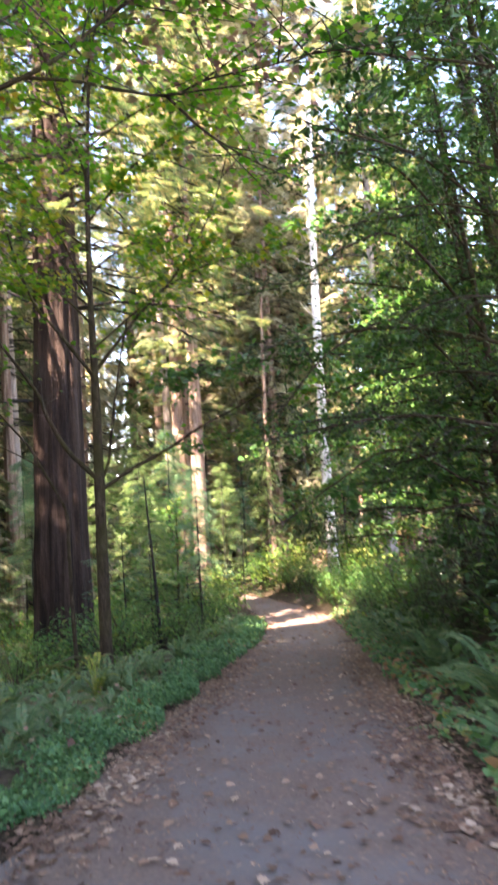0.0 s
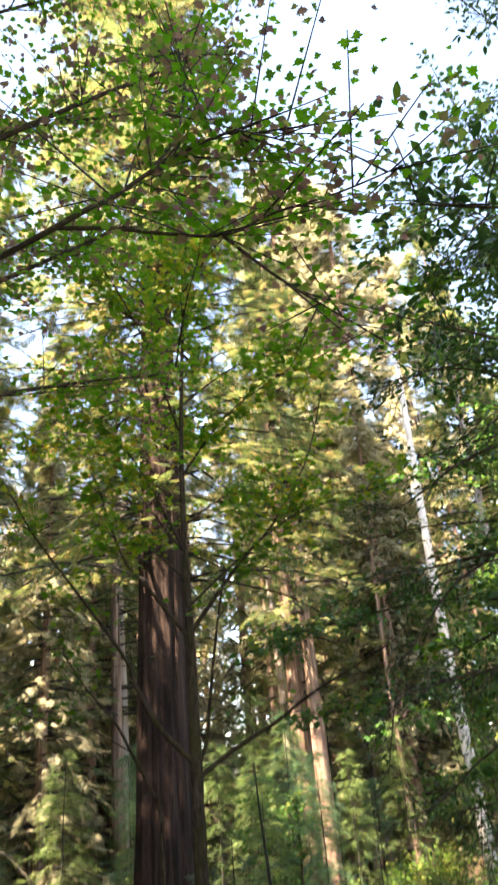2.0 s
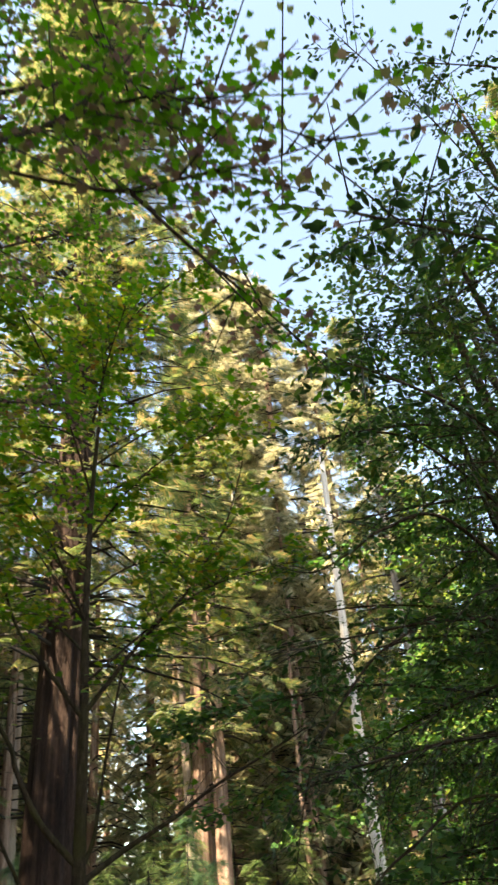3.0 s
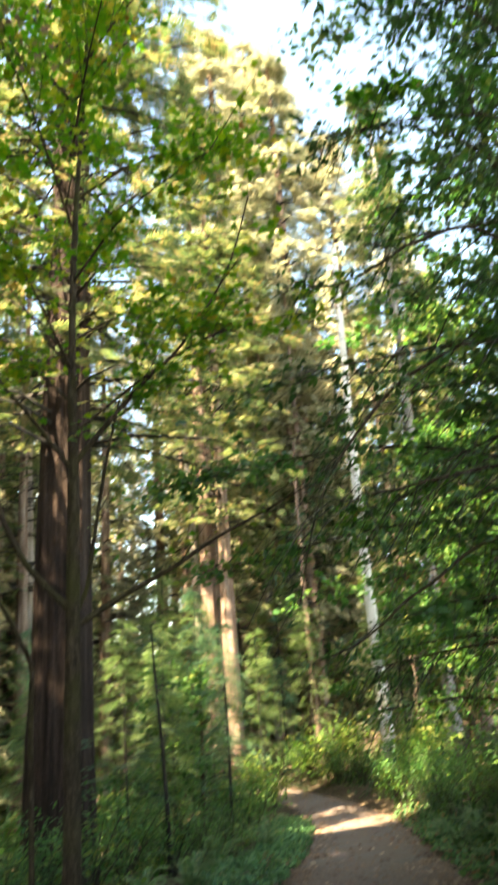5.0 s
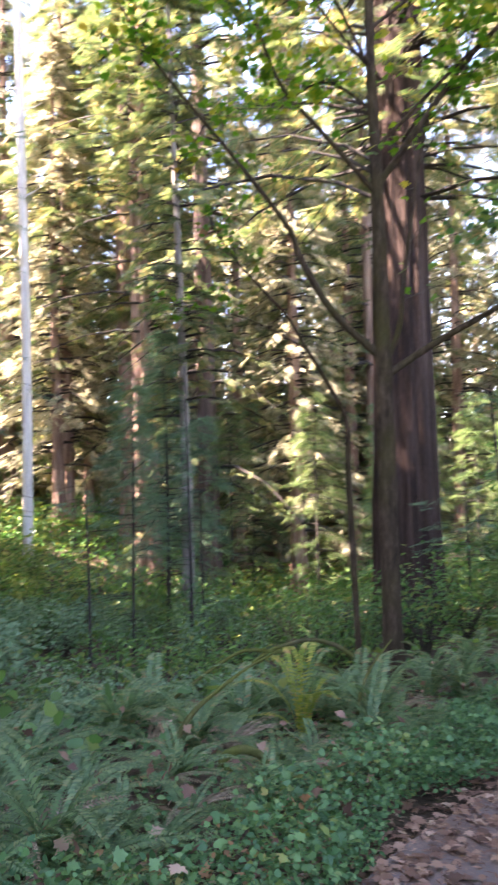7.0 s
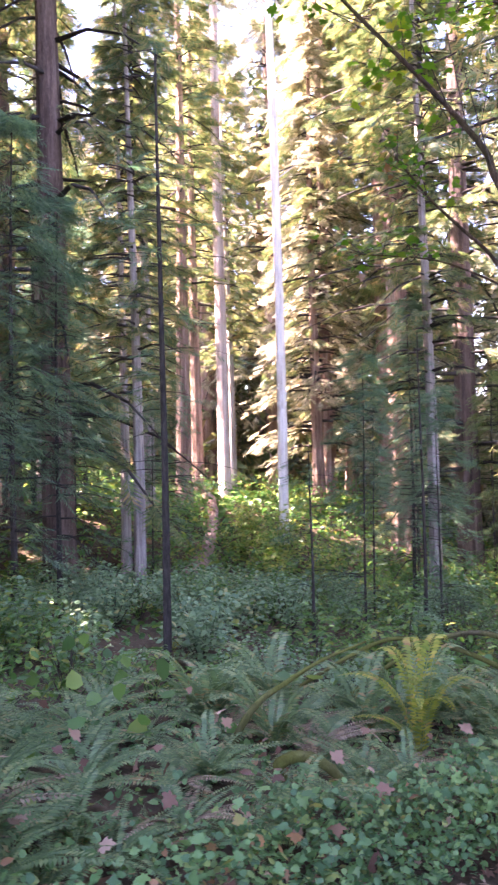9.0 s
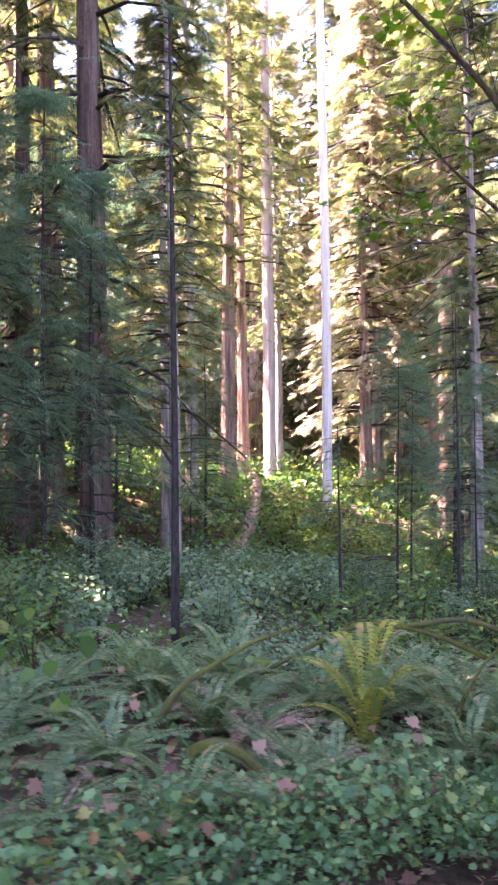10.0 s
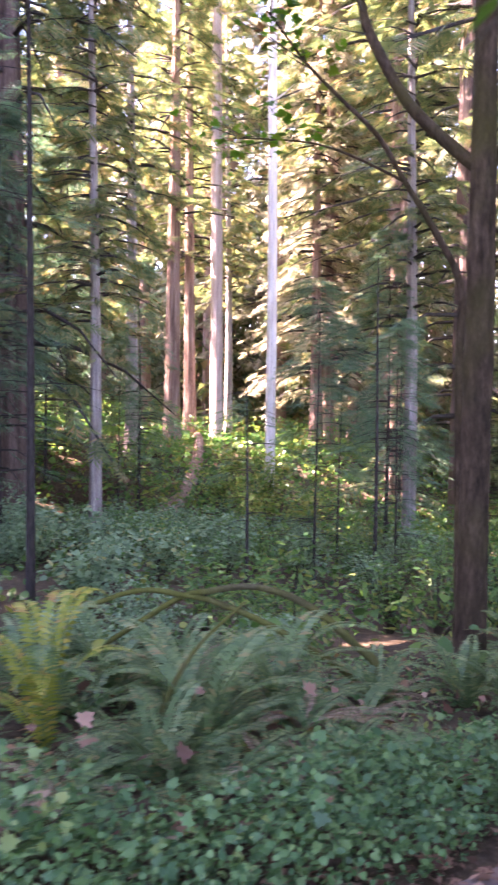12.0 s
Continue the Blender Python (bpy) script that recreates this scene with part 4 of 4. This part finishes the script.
mossy_bough([down(-2.40, 11.3), (-2.45, 11.25, -1.43), (-2.57, 11.12, -1.36), (-2.67, 11.0, -1.28), (-2.69, 10.98, -1.18), (-2.6, 11.08, -1.14), (-2.5, 11.2, -1.22), down(-2.42, 11.32)], 0.045, 0.025, 84, "looped mossy root beside the ferns")
mossy_bough([down(-2.35, 12.6), (-2.4, 12.65, -1.3), (-2.35, 12.8, -1.0), (-2.2, 13.0, -0.75)], 0.02, 0.006, 85, "pale mossy twig beside the yellow fern")


# ---- ferns ----
def make_fern(seed, fronds, length, mat, label, group="sword ferns", mats=None, up=1.0):
    r = np.random.default_rng(seed)
    t = thing("sword_fern", (0, 0, 0), label, "fern", group)
    for f in range(fronds):
        a = f * 2.4 + r.uniform(-0.3, 0.3)
        L = length * r.uniform(0.7, 1.15)
        lift = up * r.uniform(0.55, 1.15)
        s = np.linspace(0, 1, 38)
        out, hgt = L * (0.25 * s + 0.55 * s * s) * (1.5 - 0.5 * lift), L * lift * (1.05 * s - 0.62 * s ** 2.4)
        d = np.array([math.cos(a), math.sin(a), 0])
        side = np.array([-d[1], d[0], 0])
        line = d[None] * out[:, None]
        line[:, 2] = hgt
        line += side[None] * (0.1 * L * r.normal() * s * s)[:, None]
        V, F = [], []
        tan = np.gradient(line, axis=0)
        for i in range(4, 38):
            w = L * 0.10 * math.sin(math.pi * min(1, (s[i] * 0.93 + 0.09))) ** 0.75 * r.uniform(0.85, 1.1)
            b = tan[i] / np.linalg.norm(tan[i])
            wid = L * 0.009
            for sg in (1, -1):
                tip = line[i] + sg * side * w + b * w * 0.35 + np.array([0, 0, -0.12 * w])
                k = len(V)
                V += [line[i] - b * wid, line[i] + sg * side * w * 0.45 + b * (w * 0.1 - wid), tip, line[i] + sg * side * w * 0.4 + b * (w * 0.2 + wid)]
                F.append([k, k + 1, k + 2, k + 3])
        tv, tf = tube(line[::4], 0.006 * (1.15 - s[::4]), 3)
        VV, FF = joined([(np.array(V), np.array(F)), (tv, tf)])
        piece("frond", fast_mesh("frond", VV, FF, (mats[f % len(mats)] if mats else mat)), t)
    return t


fern_a = Kind(lambda: make_fern(91, 15, 1.15, FERN, "green sword fern with arching fronds", up=1.2))
fern_b = Kind(lambda: make_fern(92, 12, 1.0, FERN, "dusky green sword fern with low spreading fronds", up=0.75))
fern_y = Kind(lambda: make_fern(93, 12, 1.15, FERN_GOLD, "yellowing upright sword fern with brown curled tips", mats=[FERN_GOLD, FERN_GOLD, FERN], up=1.85))
fern_d = Kind(lambda: make_fern(94, 10, 0.95, FERN_DRY, "withered fern with dry brown and grey fronds", mats=[FERN_DRY, FERN], up=0.7))
fern_y.at(-2.7, 12.2, 40, 0.7)
fern_y.at(-3.3, 9.0, 10, 0.6)
for x, y, k, s in ((-3.9, 11.3, fern_a, 0.9), (-2.75, 13.0, fern_a, 1.0), (-2.8, 13.7, fern_a, 1.05), (-3.2, 12.6, fern_b, 1.0), (-2.6, 12.9, fern_b, 0.9), (-3.5, 11.8, fern_d, 1.0), (-3.0, 11.5, fern_d, 0.9),
                   (-2.75, 10.3, fern_d, 0.6), (-3.6, 9.5, fern_a, 1.0), (-3.9, 10.4, fern_b, 1.1), (-4.2, 12.2, fern_a, 1.0), (-2.6, 17.2, fern_a, 1.0), (-2.4, 18.2, fern_b, 1.0), (-2.9, 18.9, fern_a, 0.9), (-2.2, 20.5, fern_b, 1.0),
                   (-3.5, 16.5, fern_b, 1.0), (-3.9, 14.2, fern_b, 1.0), (-4.8, 11.0, fern_b, 1.0), (-3.7, 8.6, fern_b, 1.0), (-3.3, 7.6, fern_a, 0.9), (-4.4, 9.2, fern_a, 1.0), (-3.3, 13.4, fern_d, 0.9)):
    k.at(x, y, None, 0.72 * s)
fr2 = np.random.default_rng(17)
for i in range(22):
    y = fr2.uniform(8.5, 16.5)
    x = float(road_x(y)) - 2.55 - fr2.uniform(0, 1.9)
    if (x + 2.85) ** 2 + (y - 12.35) ** 2 < 0.5 or (9.6 < y < 11.7 and x > -3.5):
        continue
    (fern_a, fern_b, fern_d, fern_a)[i % 4].at(x, y, None, fr2.uniform(0.55, 0.8))
for i in range(44):
    y = fr2.uniform(8.6, 15.2)
    x = float(road_x(y)) - 2.5 - fr2.uniform(0, 1.5)
    if (x + 2.7) ** 2 + (y - 12.2) ** 2 < 0.3:
        continue
    (fern_d, fern_b, fern_d, fern_a, fern_b)[i % 5].at(x, y, None, fr2.uniform(0.4, 0.68))
for i in range(30):
    y = fr2.uniform(6, 36)
    x = float(road_x(y)) + 2.15 + abs(fr2.normal(0, 1.1))
    (fern_a, fern_b)[i % 2].at(x, y, None, fr2.uniform(0.8, 1.25))
for i in range(14):
    y = fr2.uniform(19, 34)
    x = float(road_x(y)) - 2.7 - abs(fr2.normal(0, 1.2))
    (fern_a, fern_b)[i % 2].at(x, y, None, fr2.uniform(0.7, 1.1))


# ---- shrubs ----
def make_shrub(seed, h, w, stems, leaves, shape, size, mat, label, group):
    r = np.random.default_rng(seed)
    t = thing("shrub", (0, 0, 0), label, "shrub", group)
    tubes, P, W = [], [], []
    per = leaves // stems
    for i in range(stems):
        a, q = r.uniform(0, 6.28), np.linspace(0, 1, 5)
        d = np.array([math.cos(a), math.sin(a), 0]) * w * r.uniform(0.2, 1)
        H = h * r.uniform(0.55, 1.1)
        ln = d[None] * (q ** 1.3)[:, None]
        ln[:, 2] = H * (1.2 * q - 0.2 * q * q) - 0.05
        tubes.append(tube(ln, 0.012 * h * (1.1 - q), 3))
        for w2 in r.uniform(0.25, 1.05, per) ** 0.8:
            c = d * w2 ** 1.3 + r.normal(0, 0.15 * h, 3) * [1, 1, 0.55]
            c[2] += H * (1.2 * w2 - 0.2 * w2 * w2)
            P.append(c)
            W.append(d / max(w, 0.1) + r.normal(0, 0.7, 3))
    W = np.array(W)
    W[:, 2] = W[:, 2] * 0.4 - 0.15
    tagged(piece("stemwork", fast_mesh("stemwork", *joined(tubes), STEM), t), kind="stuff")
    tagged(piece("foliage", fast_mesh("foliage", *strewn(shape, np.array(P), facing(W, 0.4, r), size * r.uniform(0.6, 1.3, len(P))), mat), t), kind="stuff")
    return t


G1 = "shrubs of the understorey"
pale_a = Kind(lambda: make_shrub(101, 0.95, 0.8, 14, 560, BROAD, 0.095, LEAF_PALE, "low broad-leaved shrub with pale blue-green leaves", G1))
pale_b = Kind(lambda: make_shrub(102, 1.2, 0.8, 14, 520, BROAD, 0.09, LEAF_PALE, "upright shrub with pale blue-green leaves", G1))
bush_a = Kind(lambda: make_shrub(103, 1.3, 0.9, 14, 420, OVAL, 0.12, LEAF_BUSH, "leafy green huckleberry shrub", G1))
bush_b = Kind(lambda: make_shrub(104, 2.4, 1.3, 16, 560, OVAL, 0.175, LEAF_BUSH, "tall leafy green shrub", G1))
bush_e = Kind(lambda: make_shrub(107, 2.5, 1.3, 22, 520, OVAL, 0.15, LEAF_DARK, "tall dark leafy shrub on the shaded bank", G1))
bush_d = Kind(lambda: make_shrub(105, 1.5, 0.9, 20, 300, OVAL, 0.08, LEAF_DARK, "dark twiggy shrub with small leaves", G1))
lime_a = Kind(lambda: make_shrub(106, 2.0, 1.2, 14, 560, BROAD, 0.16, LEAF_LIME_SUNLIT, "shrub coloured lime-green as if sunlit", G1))
sr = np.random.default_rng(23)
for i in range(190):
    x = -4.3 - 21 * sr.uniform(0, 1) ** 1.25
    y = sr.uniform(8.5, 31)
    if (y > 22 and x > -7) or (y < 11.5 and x > -5.6):
        continue
    d = -x
    k = (pale_a, pale_b, pale_a, bush_a)[i % 4] if y < 23 else (bush_a, bush_d, pale_b)[i % 3]
    if x > -9.5 and y > 16:
        k = (bush_a, bush_d, bush_a)[i % 3]
    k.at(x, y, None, sr.uniform(0.85, 1.3) * (0.6 if x > -10.5 and y < 17 else 1.0))
for i in range(46):
    y = sr.uniform(20, 52)
    x = float(road_x(y)) - 3.2 - abs(sr.normal(0, 3.0))
    (bush_a, bush_b, bush_a, bush_d)[i % 4].at(x, y, None, sr.uniform(0.6, 1.0))
for i in range(66):
    y = sr.uniform(7, 66)
    x = float(road_x(y)) + 2.7 + abs(sr.normal(0, 1.6))
    ((bush_e, bush_d, bush_d, bush_e) if y < 27 else (bush_b, bush_a, bush_b, bush_d))[i % 4].at(x, y, None, sr.uniform(0.7, 1.15))
# lime shrubs where sun patches fall, their sunlight in the leaf colour
for x, y, s in ((-27.5, 32.5, 1.3), (-29.0, 34.0, 1.5), (-26.0, 31.0, 1.1), (-28.5, 31.0, 1.2), (-25.5, 33.5, 1.3), (-31.0, 33.5, 1.2), (2.2, 56.0, 1.3), (0.5, 60.0, 1.6), (-3.0, 54.0, 1.2), (4.2, 46.0, 0.9), (-1.5, 46.0, 1.0), (-10.5, 41, 1.4), (-8, 43, 1.3), (6.4, 45.0, 1.5), (6.0, 49.5, 1.5), (7.5, 52.0, 1.7), (3.6, 58.0, 1.5), (-2.6, 40.0, 0.8), (-4.2, 46.5, 1.2)):
    lime_a.at(x, y, None, s)
for x, y, s in ((5.0, 9.0, 1.1), (5.6, 11.0, 1.2), (6.4, 13.6, 1.3), (5.2, 17.0, 1.2), (6.6, 19.5, 1.4), (8.6, 16.0, 1.5), (7.2, 24.0, 1.4), (9.0, 21.0, 1.6), (8.2, 28.0, 1.5), (10.5, 26.0, 1.6), (9.5, 12.0, 1.6), (11.0, 17.5, 1.7)):
    bush_e.at(x, y, None, s)
for i in range(34):
    y = 7.5 + 0.24 * i
    (fern_b, fern_a, fern_b, fern_d)[i % 4].at(float(road_x(y)) - 2.38 - 0.4 * sr.uniform(0, 1), y, None, sr.uniform(0.3, 0.5))
for x, y, s in ((-3.3, 9.6, 0.5), (-3.75, 10.0, 0.6), (-3.2, 10.2, 0.45), (-3.55, 10.6, 0.5), (-4.4, 9.4, 0.8), (-4.1, 9.9, 0.7)):
    fern_b.at(x, y, None, s)

# ---- groundcover and litter ----
gr = np.random.default_rng(29)


def cover(n, u0, u1, y0, y1, size, shape, mat, label, lift):
    y = gr.uniform(y0, y1, n)
    x = road_x(y) + gr.uniform(u0, u1, n) + 0.12 * np.sin(2.1 * y)
    z = ground_z(x, y) + lift * gr.uniform(0.25, 1.0, n) * (1 + 0.6 * np.sin(3.1 * x + 1.7 * y) * np.sin(2.3 * y))
    ob = new("groundcover", fast_mesh("groundcover", *strewn(shape, np.stack([x, y, z], 1), turns(n, 0.5, gr), size * gr.uniform(0.5, 1.5, n)), mat))
    return tagged(ob, label, "groundcover", kind="stuff")


cover(24000, -2.33, -1.70, 5, 17, 0.028, BROAD, COVER, "dense low carpet of small green leaves beside the path", 0.24)
cover(3500, -2.3, -1.75, 5, 17, 0.04, MAPLE, COVER, "small lobed green leaves standing over the leaf carpet", 0.28)
cover(6000, -4.8, -2.3, 7.5, 16, 0.04, BROAD, COVER, "thin green leaf carpet under the ferns", 0.09)
cover(7000, -3.2, -1.70, 17, 40, 0.08, BROAD, COVER, "low green leaf carpet along the path further down", 0.2)
cover(4500, 1.75, 3.2, 4, 40, 0.10, BROAD, COVER, "low green leaves at the foot of the bank", 0.2)


un = 26000
uy = gr.uniform(9, 62, un)
ux = road_x(uy) - 3.2 - 44 * gr.uniform(0, 1, un) ** 0.8
uz = ground_z(ux, uy) + gr.uniform(0.0, 0.75, un) * (0.6 + 0.4 * np.sin(0.9 * ux) * np.sin(0.8 * uy))
tagged(new("undergrowth", fast_mesh("undergrowth", *strewn(BROAD, np.stack([ux, uy, uz], 1), turns(un, 0.55, gr), gr.uniform(0.08, 0.16, un) * (1 + np.clip(-ux - 6, 0, 30) / 16)), LEAF_BUSH)), "low tangled green undergrowth between the trees", "undergrowth", kind="stuff")
cn = 440
cx, cy, cs = gr.uniform(-48, -23, cn), gr.uniform(8, 50, cn), gr.uniform(0.7, 1.5, cn)
cx[:130], cy[:130] = gr.uniform(-26, -9.5, 130), gr.uniform(29, 54, 130)
k2 = gr.integers(0, cn, 19000)
qx, qy = cx[k2] + gr.normal(0, 0.55, 19000) * cs[k2], cy[k2] + gr.normal(0, 0.55, 19000) * cs[k2]
qz = ground_z(qx, qy) + 1.6 * cs[k2] * gr.uniform(0, 1, 19000) ** 0.8
tagged(new("undergrowth", fast_mesh("undergrowth", *strewn(OVAL, np.stack([qx, qy, qz], 1), turns(19000, 0.6, gr), gr.uniform(0.18, 0.36, 19000)), LEAF_BUSH)), "dense far shrubs on the rising forest floor", "undergrowth", kind="stuff")
ry2 = gr.uniform(3, 62, 7000)
rx2 = road_x(ry2) + 2.3 + 9 * gr.uniform(0, 1, 7000) ** 1.4
rz2 = ground_z(rx2, ry2) + gr.uniform(0.0, 0.9, 7000)
tagged(new("undergrowth", fast_mesh("undergrowth", *strewn(OVAL, np.stack([rx2, ry2, rz2], 1), turns(7000, 0.6, gr), gr.uniform(0.10, 0.26, 7000)), LEAF_DARK)), "dark tangled green undergrowth on the bank", "undergrowth", kind="stuff")


def litter(n, y0, y1, shape, size, label, edge):
    y = gr.uniform(y0, y1, n)
    sgn = np.where(gr.uniform(0, 1, n) < 0.5, -1, 1)
    u = np.where(gr.uniform(0, 1, n) < edge, sgn * (1.55 + gr.normal(0, 0.28, n)), gr.uniform(-1.6, 1.6, n))
    x = road_x(y) + u
    z = np.maximum(ground_z(x, y), np.where(np.abs(u) < 1.62, road_z(y) + 0.012 + 0.02 * (1 - (u / 1.62) ** 2), -99)) + 0.012 + gr.uniform(0, 0.02, n)
    ob = new("leaf_litter", fast_mesh("leaf_litter", *strewn(shape, np.stack([x, y, z], 1), turns(n, 0.16, gr), size * gr.uniform(0.5, 1.3, n)), DRY_LEAF))
    return tagged(ob, label, "leaf litter", kind="stuff")


litter(4300, 2, 24, MAPLE, 0.062, "fallen brown maple leaves along the path's edges", 0.72)
litter(24000, 1.5, 24, LANCE, 0.05, "crumbled brown leaf fragments on the path", 0.62)
litter(2600, 5, 20, MAPLE, 0.058, "thick brown leaf litter along the path's edges", 1.0)
litter(1500, 24, 60, MAPLE, 0.12, "fallen brown leaves along the far path", 0.7)
n = 260
yy = gr.uniform(7, 16, n)
xx = road_x(yy) - 1.9 - np.abs(gr.normal(0, 1.1, n))
ob = new("leaf_litter", fast_mesh("leaf_litter", *strewn(MAPLE, np.stack([xx, yy, ground_z(xx, yy) + gr.uniform(0.02, 0.3, n)], 1), turns(n, 0.6, gr), 0.065 * gr.uniform(0.5, 1.4, n)), DRY_LEAF))
tagged(ob, "dry brown maple leaves caught in the ferns", "leaf litter", kind="stuff")
